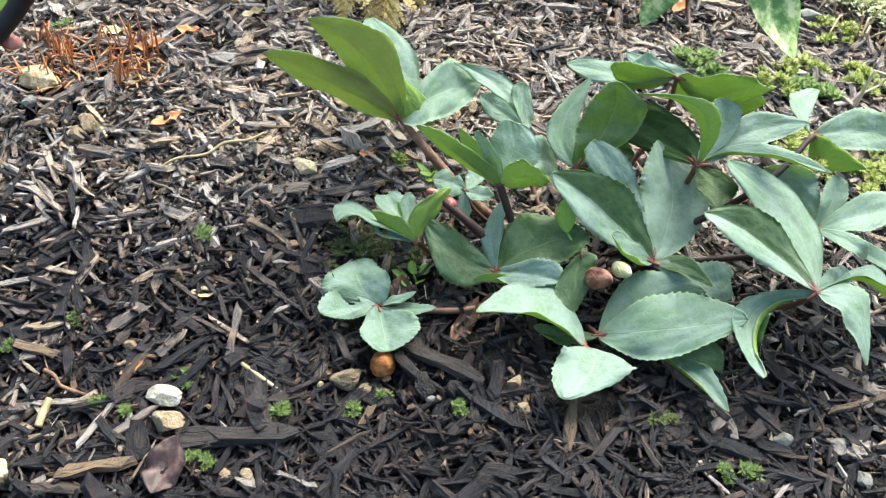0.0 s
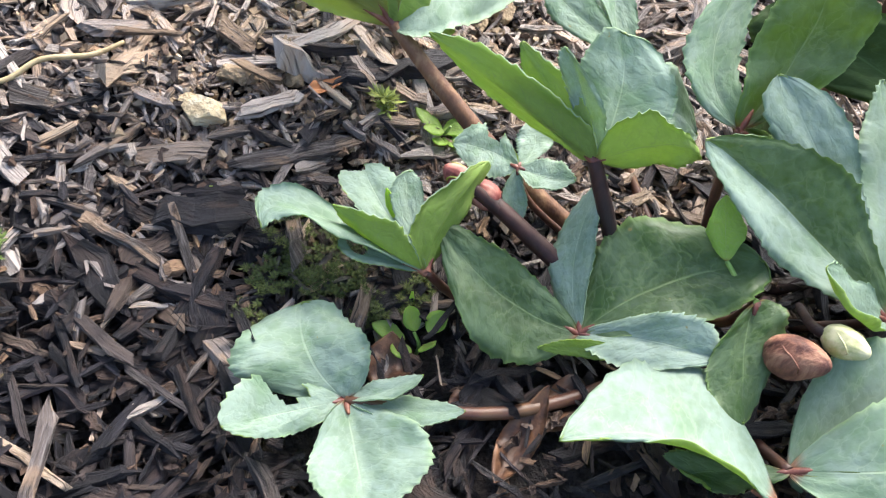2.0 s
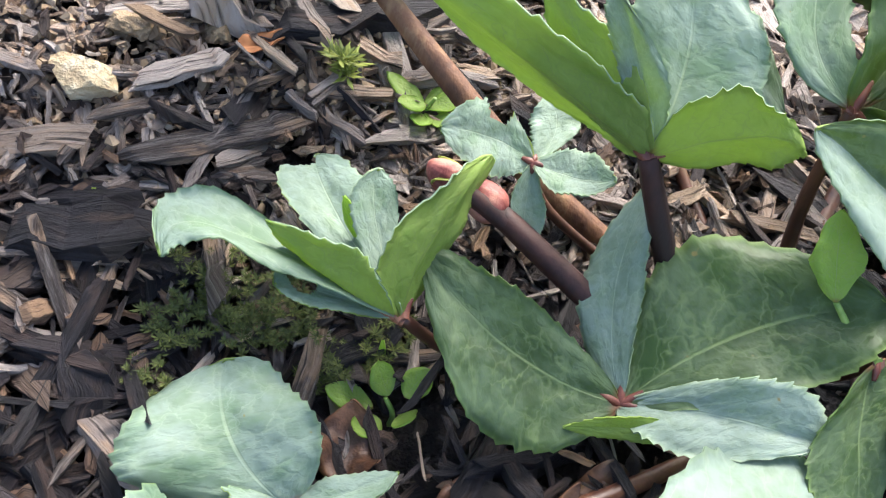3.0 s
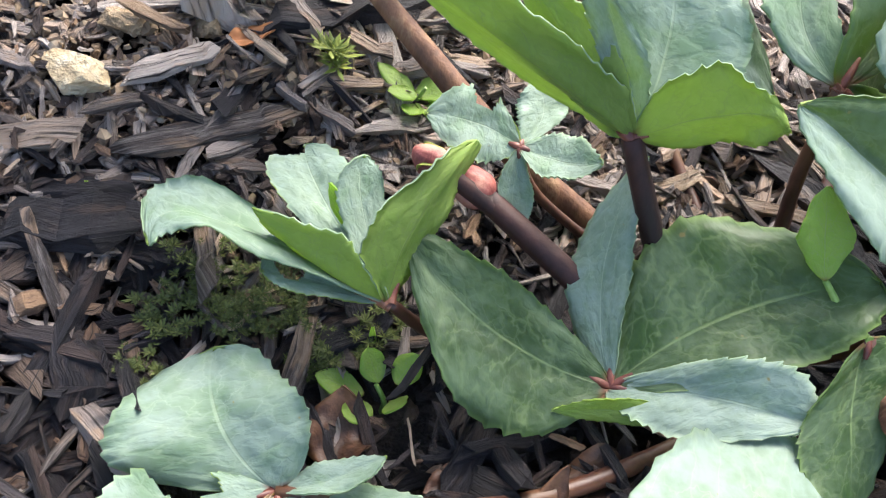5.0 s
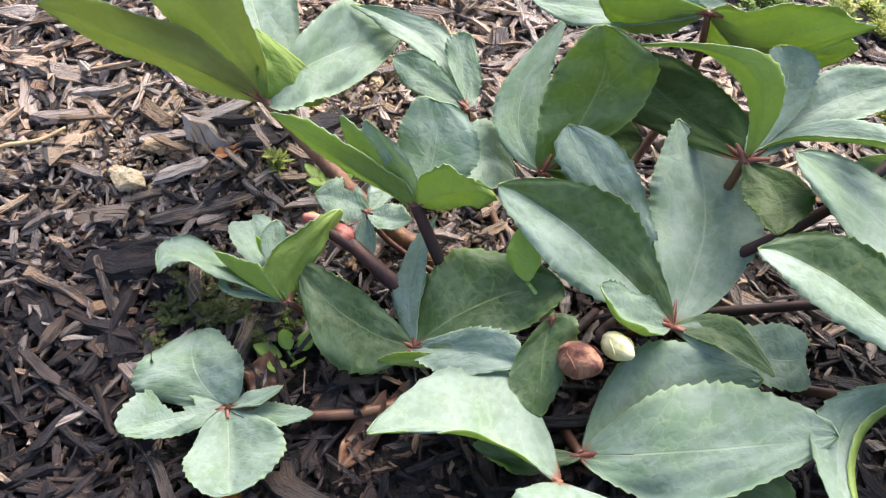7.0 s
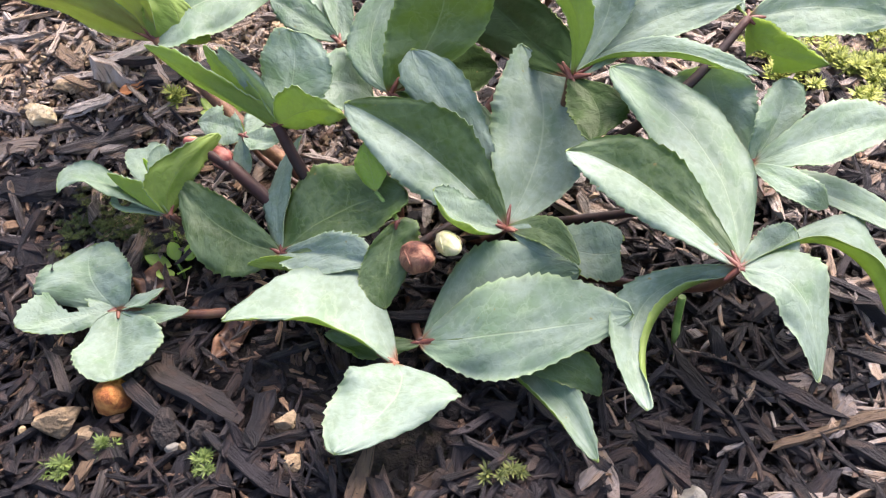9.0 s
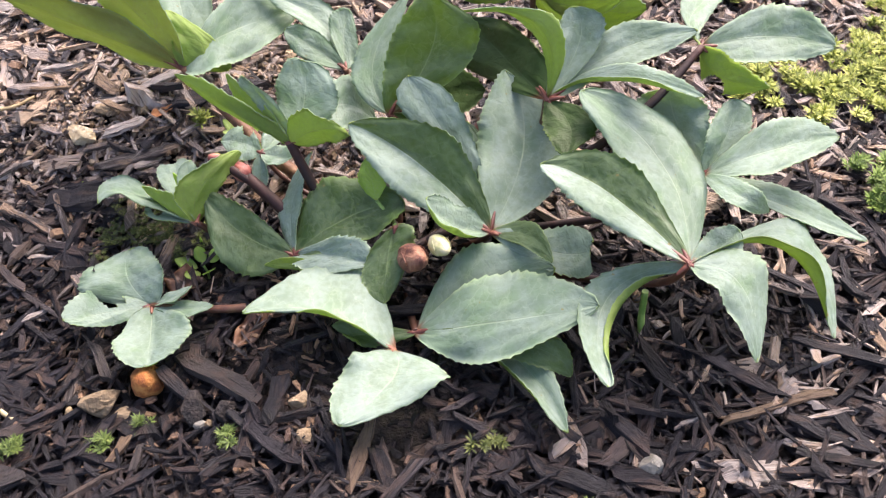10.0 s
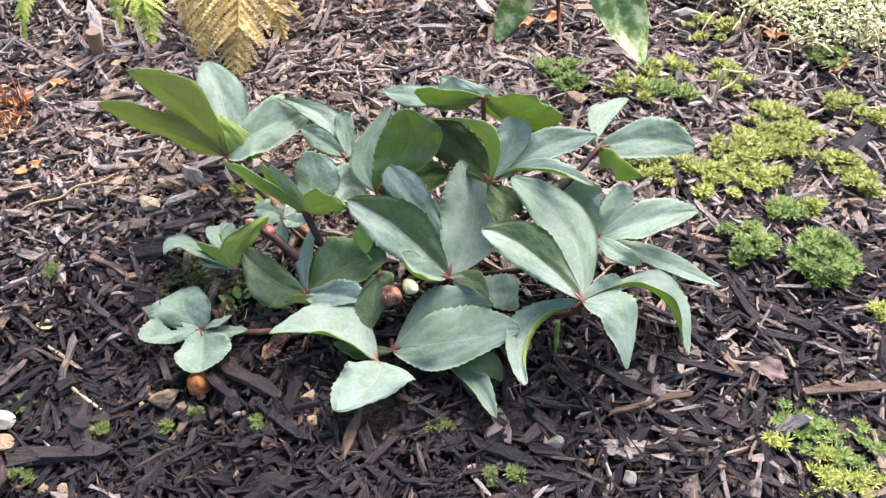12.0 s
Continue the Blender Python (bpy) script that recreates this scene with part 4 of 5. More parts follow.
# buds between the stalks
def bud(points, radii, material, label, sheath, size, long=1.35):
    stem = part("bud_stalk", tube(points, radii), STALK_DARK, hellebore)
    bm = bmesh.new()
    bmesh.ops.create_uvsphere(bm, u_segments=42, v_segments=16, radius=1)
    d = (Vector(points[-1]) - Vector(points[-2])).normalized()
    turn = d.to_track_quat("Z", "Y").to_matrix()
    for v in bm.verts:
        z = v.co.z
        a = math.atan2(v.co.y, v.co.x) / (2 * math.pi) + 0.06 * z
        rib = 0.93 + 0.13 * ((a * 3) % 1.0) + 0.02 * math.cos(2 * math.pi * 14 * a)
        v.co = turn @ Vector((v.co.x * size * rib * (1 - 0.25 * z), v.co.y * size * rib * (1 - 0.25 * z), z * size * long)) + Vector(points[-1]) + d * size * 0.8
    for f in bm.faces:
        f.smooth = True
    part("flower_bud", bm, material, stem, label)
    tip = Vector(points[-1])
    side = d.cross(Vector((0, 0, 1))).normalized()
    for k, s in enumerate((1, -1)):
        b = tip - d * size * 0.8 + side * s * size * 0.35
        e = tip + d * size * 1.6 + side * s * size * 0.9
        w = d.cross(side).normalized() * size * 0.8
        part("bract", blade(b, e, (b + e) / 2 + w, (b + e) / 2 - w, side * s, 0.3, 0.5, teeth=0.0, seed=50 + k, rows=14, cols=4), [sheath, sheath], stem)


bud([(0.10, 0.05, 0.0), (0.062, 0.058, 0.03), (0.027, 0.091, 0.041)], (0.0058, 0.0046, 0.0040), BUD_PINK, "pink closed flower bud", STALK_DARK, 0.0066)
bud([(0.058, 0.062, 0.030), (0.034, 0.084, 0.038), (0.0124, 0.0927, 0.0507)], (0.0040, 0.0034, 0.0030), BUD_PINK, "smaller pink closed flower bud", LEAF_AGED, 0.0056)
bud([(0.17, 0.06, 0.01), Vector((0.142, 0.005, 0.047)) + Vector((-0.006, 0.012, -0.012)), (0.142, 0.005, 0.047)], (0.003, 0.0028, 0.0026), BUD_BROWN, "brown-pink closed bud", BUD_BROWN, 0.0092, 1.75)
bud([(0.180, 0.05, 0.02), Vector((0.160, 0.005, 0.060)) + Vector((-0.004, 0.010, -0.006)), (0.160, 0.005, 0.060)], (0.002, 0.0024, 0.0026), BUD_CREAM, "cream-green bud", BUD_CREAM, 0.0066, 1.75)
part("cut_stub", tube([(0.294, -0.039, 0.000), (0.293, -0.030, 0.018), (0.293, -0.025, 0.040)], (0.0028, 0.0024, 0.0022)), GREEN_STALK, hellebore, "green stub of a stalk")
for where, a, b, w in (("G", (-0.015, 0.083, 0.030), (-0.023, 0.089, 0.048), 0.0028), ("E", (0.121, 0.043, 0.062), (0.116, 0.060, 0.085), 0.0085)):
    mid = (Vector(a) + Vector(b)) / 2
    leaflet(STALKS[where], a, b, mid + Vector((-w, 0, 0)), mid + Vector((w, 0, 0)), (0, -0.8, 0.6), mats=[YOUNG, YOUNG], label="pale young leaf", rows=20, cols=4)
part("young_stalk", tube([(0.133, 0.026, 0.055), (0.131, 0.034, 0.052), (0.121, 0.043, 0.062)], (0.0016, 0.0015, 0.001), 6), GREEN_STALK, hellebore)

# ---- things on the mulch ----
seed_ball = part("seed_ball", lump("seed_ball", 0.0115, 3, 0.06, flat=(0.92, 0.92, 1.12)), ORANGE)
tagged(at_ground(seed_ball, *(-0.036, -0.044), dz=0.006), "round orange-brown dry seed ball lying beside a stone", "seed ball")
stone((-0.067, -0.055), 0.0135, 2, "tan rough stone beside the orange seed ball", flat=(1.25, 0.75, 0.7), turn=12)
stone((-0.051, -0.063), 0.007, 5, "small tan stone beside the larger one")
stone((-0.105, 0.155), 0.0115, 7, "pale cream rough stone on the mulch", STONE_CREAM, flat=(1.25, 0.8, 0.6))
stone((-0.091, 0.179), 0.0085, 8, "rounded tan stone on the mulch")
stone((-0.061, 0.181), 0.0085, 9, "angular tan stone on the mulch")
stone((-0.145, 0.141), 0.006, 11, "small brown stone on the mulch")
stone((0.282, -0.133), 0.0088, 12, "pale grey-white angular stone", STONE_PALE, flat=(0.9, 1.0, 0.75))
stone((0.338, -0.168), 0.0080, 13, "grey smooth stone on the mulch", STONE_PALE, flat=(1.2, 0.8, 0.6))
stone((-0.212, -0.072), 0.0125, 14, "knobbly white stone on the mulch", STONE_WHITE, flat=(1.2, 0.8, 0.7), turn=8)
stone((-0.206, -0.095), 0.0125, 15, "tan stone on the mulch")
stone((0.069, -0.076), 0.007, 16, "tan pebble on the mulch")
stone((0.073, -0.101), 0.006, 17, "tan pebble on the mulch")
stone((0.359, 0.321), 0.0135, 18, "pinkish-brown rounded stone beside the plant", flat=(1.2, 0.8, 0.7))
stone((0.521, 0.487), 0.014, 19, "pale rounded stone near the dry groundcover", STONE_PALE, flat=(1.3, 0.8, 0.6))
stone((0.061, 0.267), 0.010, 20, "tan stone behind the leaves")
stone((0.047, 0.252), 0.008, 21, "small tan stone behind the leaves")
stone((-0.072, 0.238), 0.010, 22, "flat tan stone on the mulch", flat=(1.3, 0.8, 0.5))
stone((0.628, 0.139), 0.010, 23, "rounded tan stone by the moss")
stone((0.020, -0.074), 0.009, 24, "brown crumbly clod of soil", SOIL, "soil_clod", "soil")
stone((-0.002, -0.067), 0.011, 25, "brown crumbly clod of soil with grit", SOIL, "soil_clod", "soil")

stone((0.002, -0.077), 0.0042, 31, "grey pebble in the soil clod", STONE_PALE)
stone((0.008, -0.078), 0.0036, 32, "brown pebble in the soil clod")
stone((0.022, -0.106), 0.0034, 33, "small white pebble beside the moss tuft", STONE_WHITE)
stone((-0.087, -0.039), 0.0040, 34, "small pale pebble on the mulch", STONE_PALE)
stone((-0.088, -0.058), 0.0036, 35, "small pale pebble on the mulch", STONE_CREAM)
straw = tagged(part("straw", tube([(-0.156, -0.039, -0.017), (-0.139, -0.053, -0.018), (-0.123, -0.064, -0.021)], (0.0019, 0.002, 0.0017), 6), STRAW), "short pale straw lying on the mulch", "straw")
root = tagged(part("dry_root", tube([(-0.242, 0.140, 0.026), (-0.224, 0.153, 0.031), (-0.197, 0.160, 0.032), (-0.181, 0.171, 0.037), (-0.159, 0.177, 0.037), (-0.145, 0.187, 0.038)], (0.0008, 0.0012, 0.0013, 0.0014, 0.0013, 0.001), 6), STRAW), "thin pale curved root on the mulch", "root")
tagged(part("dry_root", tube([(-0.119, 0.266, 0.045), (-0.093, 0.258, 0.044), (-0.066, 0.266, 0.047)], (0.0008, 0.001, 0.0008), 6), STRAW), "thin pale root on the mulch", "root")

curl_leaf("dead_leaf", (0.479, -0.066), 0.012, 0.040, 0.024, -35, "purple-brown dry leaf on the mulch", DEAD_PURPLE, 1, 0.2, 0.05)
curl_leaf("dead_leaf", (-0.204, -0.135), 0.016, 0.045, 0.03, 70, "brown crumpled dry leaf on the mulch", DEAD_PURPLE, 2, 0.5, 0.3)
curl_leaf("dead_leaf", (0.034, -0.011), 0.008, 0.044, 0.016, 55, "red-brown curled dead leaf under the plant", DEAD_TAN, 3, 0.6, 0.4)
curl_leaf("dead_leaf", (0.016, 0.010), 0.010, 0.022, 0.013, 10, "tan dry leaf under the plant", DEAD_TAN, 4, 0.4, 0.1)
curl_leaf("dead_leaf", (-0.020, 0.030), 0.010, 0.026, 0.022, 80, "brown netted dead leaf beside the stalk", DEAD_TAN, 5, 0.4, 0.3)
curl_leaf("dead_leaf", (0.059, 0.004), 0.006, 0.05, 0.022, 20, "dark brown dead leaf under the plant", DEAD_LEAF, 6, 0.3, 0.1)
curl_leaf("dead_leaf", (-0.189, 0.024), 0.012, 0.022, 0.011, -10, "tan dry leaf scrap on the mulch", STRAW, 7, 0.4, 0.2)
curl_leaf("dead_leaf", (-0.237, 0.201), 0.014, 0.03, 0.012, 25, "orange-tan dry leaf scrap on the mulch", RUST, 8, 0.4, 0.2)
curl_leaf("dead_leaf", (0.624, 0.438), 0.014, 0.03, 0.018, -30, "orange-brown dry leaf by the groundcover", RUST, 9, 0.4, 0.2)
curl_leaf("dead_leaf", (0.683, 0.370), 0.014, 0.035, 0.01, 35, "orange-brown dry leaf by the groundcover", RUST, 10, 0.5, 0.2)
curl_leaf("dead_leaf", (-0.046, 0.174), 0.012, 0.020, 0.009, 15, "rusty curled leaf scrap on the mulch", RUST, 11, 0.5, 0.2)
curl_leaf("dead_leaf", (0.378, 0.079), 0.02, 0.03, 0.016, 60, "pink-tan dry leaf under the plant", DEAD_LEAF, 12, 0.4, 0.3)

# moss
moss_clump((0.494, 0.186), 0.055, 247, "yellow-green star moss cushion on the soil")
moss_clump((0.540, 0.211), 0.05, 213, "yellow-green star moss cushion on the soil")
moss_clump((0.456, 0.196), 0.04, 135, "yellow-green star moss cushion beside the plant")
moss_clump((0.582, 0.261), 0.05, 135, "olive-green star moss on the soil")
moss_clump((0.597, 0.237), 0.035, 101, "olive-green star moss on the soil")
moss_clump((0.563, 0.057), 0.036, 213, "bright green rounded moss cushion", MOSS_GREEN, 0.007, 0.022)
moss_clump((0.499, 0.086), 0.030, 123, "bright green moss cushion on the soil", MOSS_GREEN, 0.0065, 0.016)
moss_clump((0.551, 0.128), 0.020, 67, "green moss tuft on the soil", MOSS_GREEN, 0.0065)
moss_clump((0.587, 0.131), 0.016, 45, "yellow-green moss tuft on the soil")
moss_clump((0.630, 0.198), 0.022, 67, "yellow-green moss tuft on the soil")
moss_clump((0.645, 0.162), 0.020, 56, "yellow-green moss tuft on the soil")
moss_clump((0.663, 0.303), 0.018, 40, "yellow-green moss tuft on the soil")
moss_clump((0.691, 0.277), 0.018, 40, "yellow-green moss tuft on the soil")
moss_clump((0.349, 0.376), 0.035, 135, "green star moss patch behind the plant", MOSS_GREEN, 0.006)
moss_clump((0.439, 0.345), 0.035, 101, "yellow-green moss patch behind the plant")
moss_clump((0.473, 0.327), 0.032, 78, "olive moss patch behind the plant", MOSS_GREEN)
moss_clump((0.544, 0.357), 0.030, 78, "pale yellow moss round a dry stem")
moss_clump((0.473, 0.376), 0.025, 45, "yellow-green moss tuft on the soil")
moss_clump((0.546, 0.456), 0.035, 78, "yellow-green moss patch near the groundcover")
moss_clump((0.681, 0.390), 0.022, 67, "green moss tuft under the groundcover", MOSS_GREEN)
moss_clump((0.425, 0.229), 0.03, 56, "yellow-green moss beside the plant")
moss_clump((0.493, -0.121), 0.024, 27, "green star moss tuft", MOSS_GREEN, 0.0066)
moss_clump((0.508, -0.149), 0.030, 34, "green star moss on the soil", MOSS_GREEN, 0.0066)
moss_clump((0.538, -0.148), 0.025, 24, "yellow-green star moss on the soil", MOSS_GREEN, 0.0066)
moss_clump((0.510, -0.175), 0.032, 36, "yellow-green star moss on the soil", None, 0.0066)
moss_clump((0.465, -0.142), 0.008, 8, "small star moss tuft", None, 0.008)
moss_clump((0.601, -0.008), 0.014, 25, "yellow-green moss tuft on the soil")
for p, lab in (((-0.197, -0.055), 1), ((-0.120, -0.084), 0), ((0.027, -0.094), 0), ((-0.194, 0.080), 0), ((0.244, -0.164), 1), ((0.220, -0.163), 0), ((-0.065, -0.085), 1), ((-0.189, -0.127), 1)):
    moss_clump(p, 0.009, 18, "small green star moss tuft on the mulch", MOSS_SHADED, 0.0052, 0.006)
moss_clump((-0.017, 0.169), 0.008, 10, "pale yellow-green star moss tuft on the mulch", MOSS, 0.0075, 0.008)
moss_clump((-0.023, 0.077), 0.030, 190, "dark green creeping moss beside the plant", MOSS_DARK, 0.0028, 0.007)
moss_clump((-0.051, 0.084), 0.024, 120, "dark green creeping moss beside the plant", MOSS_DARK, 0.0028, 0.007)
moss_clump((-0.067, 0.064), 0.022, 120, "dark green creeping moss beside the plant", MOSS_DARK, 0.0028, 0.007)
moss_clump((0.183, -0.115), 0.010, 9, "olive moss on a clod", MOSS_DARK, 0.006)
moss_clump((-0.039, -0.069), 0.010, 14, "small green moss tuft", MOSS_SHADED, 0.005)

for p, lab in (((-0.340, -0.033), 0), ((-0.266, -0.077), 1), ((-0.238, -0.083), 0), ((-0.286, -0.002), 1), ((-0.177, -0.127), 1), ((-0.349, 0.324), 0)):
    moss_clump(p, 0.009, 12, "small green star moss tuft on the mulch", MOSS_SHADED, 0.0052, 0.006)
tagged(part("dry_root", tube([(-0.307, -0.050, -0.017), (-0.298, -0.056, -0.016), (-0.292, -0.064, -0.018), (-0.277, -0.070, -0.019), (-0.263, -0.073, -0.022)], (0.0022, 0.0018, 0.0016, 0.0015, 0.0010), 6), STALK_TAN), "crooked tan root on the mulch", "root")
tagged(part("dry_root", tube([(-0.253, -0.077, -0.021), (-0.245, -0.082, -0.021), (-0.231, -0.080, -0.021)], (0.0014, 0.0016, 0.0010), 6), STALK_TAN), "crooked tan root on the mulch", "root")
tagged(part("twig", tube([(-0.303, -0.099, -0.022), (-0.301, -0.089, -0.019), (-0.298, -0.077, -0.017)], (0.0030, 0.0032, 0.0030), 7), STRAW), "short cut pale twig on the mulch", "twig", "dry twigs")
tagged(part("straw", tube([(-0.301, 0.196, 0.034), (-0.294, 0.187, 0.033), (-0.289, 0.179, 0.031)], (0.0020, 0.0022, 0.0018), 6), STRAW), "short pale straw lying on the mulch", "straw")
curl_leaf("dead_leaf", (-0.240, -0.048), 0.014, 0.020, 0.008, 30, "orange-brown dry leaf scrap on the mulch", RUST, 21, 0.4, 0.2)
curl_leaf("dead_leaf", (-0.166, 0.359), 0.014, 0.024, 0.012, 20, "pale yellow dry leaf scrap on the mulch", STRAW, 22, 0.4, 0.2)
curl_leaf("dead_leaf", (-0.208, 0.317), 0.016, 0.024, 0.010, -50, "tan dry leaf scrap on the mulch", STALK_TAN, 23, 0.4, 0.3)
curl_leaf("dead_leaf", (-0.262, 0.296), 0.016, 0.030, 0.014, 10, "rusty curled leaf scrap on the mulch", RUST, 24, 0.5, 0.3)
curl_leaf("dead_leaf", (-0.228, 0.322), 0.016, 0.028, 0.012, -25, "rusty curled leaf scrap on the mulch", RUST, 25, 0.5, 0.3)
curl_leaf("dead_leaf", (0.310, 0.476), 0.014, 0.034, 0.014, 5, "rusty dry leaf scrap under the shrub", RUST, 26, 0.5, 0.2)
curl_leaf("dead_leaf", (0.351, 0.487), 0.014, 0.032, 0.014, 40, "rusty dry leaf scrap under the shrub", RUST, 27, 0.5, 0.3)
stone((-0.306, 0.194), 0.0105, 41, "smooth tan stone on the mulch")
stone((-0.315, 0.183), 0.0085, 42, "pinkish tan stone on the mulch")
stone((-0.364, 0.217), 0.0085, 43, "pale angular stone on the mulch", STONE_PALE)
stone((-0.233, 0.205), 0.0070, 44, "pale flat stone on the mulch", STONE_CREAM)
stone((-0.218, 0.222), 0.0070, 45, "rounded olive-tan stone on the mulch")
stone((-0.244, -0.024), 0.0065, 46, "tan pebble on the mulch")
stone((-0.160, -0.138), 0.0060, 47, "tan pebble on the mulch")
stone((-0.143, -0.138), 0.0070, 48, "tan pebble on the mulch")
stone((-0.325, -0.137), 0.0110, 49, "pale cream stone on the mulch", STONE_CREAM)

# seedling
CLEAR += [(*(-0.037, 0.129), 0.014), (*(-0.038, 0.138), 0.012), (*(0.094, -0.069), 0.020), (*(-0.042, -0.012), 0.022), (*(-0.036, -0.044), 0.014), (*(-0.004, 0.041), 0.022), (*(-0.017, 0.169), 0.010), (*(-0.055, 0.010), 0.030), (*(-0.055, 0.028), 0.024), (*(0.128, -0.085), 0.036)]
seedling = tagged(new("seedling"), "small weed seedling with oval glossy green leaves", "seedling")
SEED_AT = (-0.004, 0.041)
sx, sy = SEED_AT
sz = float(ground_z(sx, sy))
for k, (dx, dy, rise, ln, w) in enumerate(((-0.022, 0.006, 0.014, 0.02, 0.010), (-0.006, 0.012, 0.02, 0.018, 0.009), (0.010, 0.008, 0.022, 0.018, 0.010), (0.004, -0.006, 0.014, 0.017, 0.010), (-0.014, -0.008, 0.012, 0.02, 0.010))):
    b = Vector((sx + dx * 0.3, sy + dy * 0.3, sz + rise * 0.6))
    t = Vector((sx + dx, sy + dy, sz + rise))
    s = (t - b).cross(Vector((0, 0, 1))).normalized() * w / 2
    part("leaf", blade(b, t, (b + t) / 2 - s, (b + t) / 2 + s, (0, -0.2, 1), 0.15, 0.55, teeth=0, seed=70 + k, rows=14, cols=4, point=0.55), [YOUNG, YOUNG], seedling)
part("stem", tube([(sx, sy, sz - 0.002), (sx, sy, sz + 0.006), (sx - 0.003, sy + 0.003, sz + 0.012)], (0.001, 0.001, 0.0008), 5), GREEN_STALK, seedling)


def sprig(xy, label, leaves, seed):
    """A little weed: oval leaves on a short stem."""
    rng = np.random.default_rng(seed)
    x, y = xy
    z = float(ground_z(x, y))
    weed = tagged(new("seedling"), label, "seedling")
    part("stem", tube([(x, y, z - 0.002), (x, y, z + 0.010), (x + 0.003, y, z + 0.020)], (0.001, 0.001, 0.0007), 5), GREEN_STALK, weed)
    for k in range(leaves):
        a = 6.283 * k / leaves + rng.uniform(-0.4, 0.4)
        b = Vector((x, y, z + 0.008 + 0.010 * rng.random()))
        t = b + Vector((math.cos(a), math.sin(a), rng.uniform(0.1, 0.5))) * rng.uniform(0.012, 0.020)
        w = (t - b).cross(Vector((0, 0, 1))).normalized() * 0.0042
        part("leaf", blade(b, t, (b + t) / 2 - w, (b + t) / 2 + w, (0, -0.1, 1), 0.15, 0.55, teeth=0, seed=seed + k, rows=12, cols=4, point=0.6), [YOUNG, YOUNG], weed)


sprig((0.014, 0.153), "pale yellow-green weed sprig beside the stalk", 6, 210)
for k, (a, b) in enumerate((((-0.106, 0.114, 0.005), (-0.100, 0.114, 0.017)), ((-0.007, 0.056, -0.004), (-0.008, 0.059, 0.012)), ((-0.054, 0.206, 0.028), (-0.042, 0.206, 0.038)), ((-0.049, 0.204, 0.027), (-0.049, 0.209, 0.038)))):
    p, q = Vector(a), Vector(b)
    tagged(part("grass_blade", blade(p, q, (p + q) / 2 + Vector((-0.0012, 0, 0)), (p + q) / 2 + Vector((0.0012, 0, 0)), (0, -0.7, 0.7), 0.2, 0.4, teeth=0, seed=300 + k, rows=10, cols=2), [YOUNG, YOUNG]),
           "single short green grass blade in the mulch", "grass", "grass blades")

# ferns
def pinna(base, out, droop, half, rng, count=15):
    """One side leaf of a fern: a rib with small blunt leaflets on both sides, curving towards the tip."""
    verts, quads = [], []
    for i in range(count):
        t = (i + 0.4) / count
        c = base + out * t + droop * t * t
        along = (out + droop * 2 * t).normalized()
        across = along.cross(Vector((0, -0.25, 1))).normalized()
        b = out.length / count * 0.50
        w = half * (1 - 0.85 * t ** 1.8) * rng.uniform(0.85, 1.1)
        for s in (1, -1):
            e = c + across * s * w + along * w * 0.40 + Vector((0, 0, rng.normal(0, 0.12) * w))
            m = c.lerp(e, 0.6) + Vector((0, 0, 0.10 * w))
            k = len(verts)
            verts += [c - along * b, c + along * b, m + along * b * 0.95, m - along * b * 0.95, e + along * b * 0.45, e - along * b * 0.5]
            quads += [(k, k + 1, k + 2, k + 3), (k + 3, k + 2, k + 4, k + 5)]
    n = len(verts)
    return from_arrays("pinna", [tuple(v) for v in verts], quads)


def frond(fern, points, width, material, seed, pairs=16, start=0.15):
    """A drooping frond: a rib with toothed side leaves that shorten to the tip."""
    rng = np.random.default_rng(seed)
    rib = part("frond", tube(points, [0.0016] * (len(points) - 1) + [0.0006], 5), material, fern)
    pts = [Vector(p) for p in points]
    spacing = sum((b - a).length for a, b in zip(pts, pts[1:])) * (1 - start) / pairs
    for k in range(pairs):
        f = start + (1 - start) * (k + 0.5) / pairs
        g = f * (len(pts) - 1)
        i = min(int(g), len(pts) - 2)
        p = pts[i].lerp(pts[i + 1], g - i)
        d = (pts[i + 1] - pts[i]).normalized()
        side = d.cross(Vector((0, 0, 1))).normalized()
        ln = width * (1 - ((f - start) / (1 - start)) ** 1.6 * 0.88)
        for s in (1, -1):
            out = (side * s * 0.8 + d * 0.62 + Vector((0, 0, -0.12 + rng.normal(0, 0.06)))) * ln * rng.uniform(0.9, 1.1)
            part("pinna", pinna(p, out, d * ln * 0.30, spacing * 0.46, rng), material, rib)


gold_fern = tagged(new("fern"), "fern with golden-brown fading fronds arching to the ground", "fern")
frond(gold_fern, [(-0.026, 0.477, 0.150), (-0.024, 0.404, 0.128), (-0.026, 0.361, 0.097), (-0.032, 0.332, 0.057)], 0.058, FERN_GOLD, 1, 15, 0.0)
frond(gold_fern, [(-0.058, 0.472, 0.154), (-0.062, 0.415, 0.122), (-0.068, 0.383, 0.091), (-0.072, 0.356, 0.060)], 0.038, FERN_GOLD, 2, 18, 0.0)
frond(gold_fern, [(-0.021, 0.479, 0.149), (-0.007, 0.431, 0.118), (0.009, 0.411, 0.086), (0.018, 0.401, 0.052)], 0.034, FERN_GOLD, 3, 16, 0.0)
frond(gold_fern, [(-0.010, 0.478, 0.135), (0.014, 0.429, 0.104), (0.039, 0.423, 0.063)], 0.02, FERN_GOLD, 7, 12, 0.0)
frond(gold_fern, [(-0.107, 0.479, 0.144), (-0.095, 0.420, 0.113), (-0.085, 0.385, 0.071)], 0.025, FERN_GOLD, 8, 14, 0.0)
green_fern = tagged(new("fern"), "fern with fresh yellow-green fronds touching the mulch", "fern")
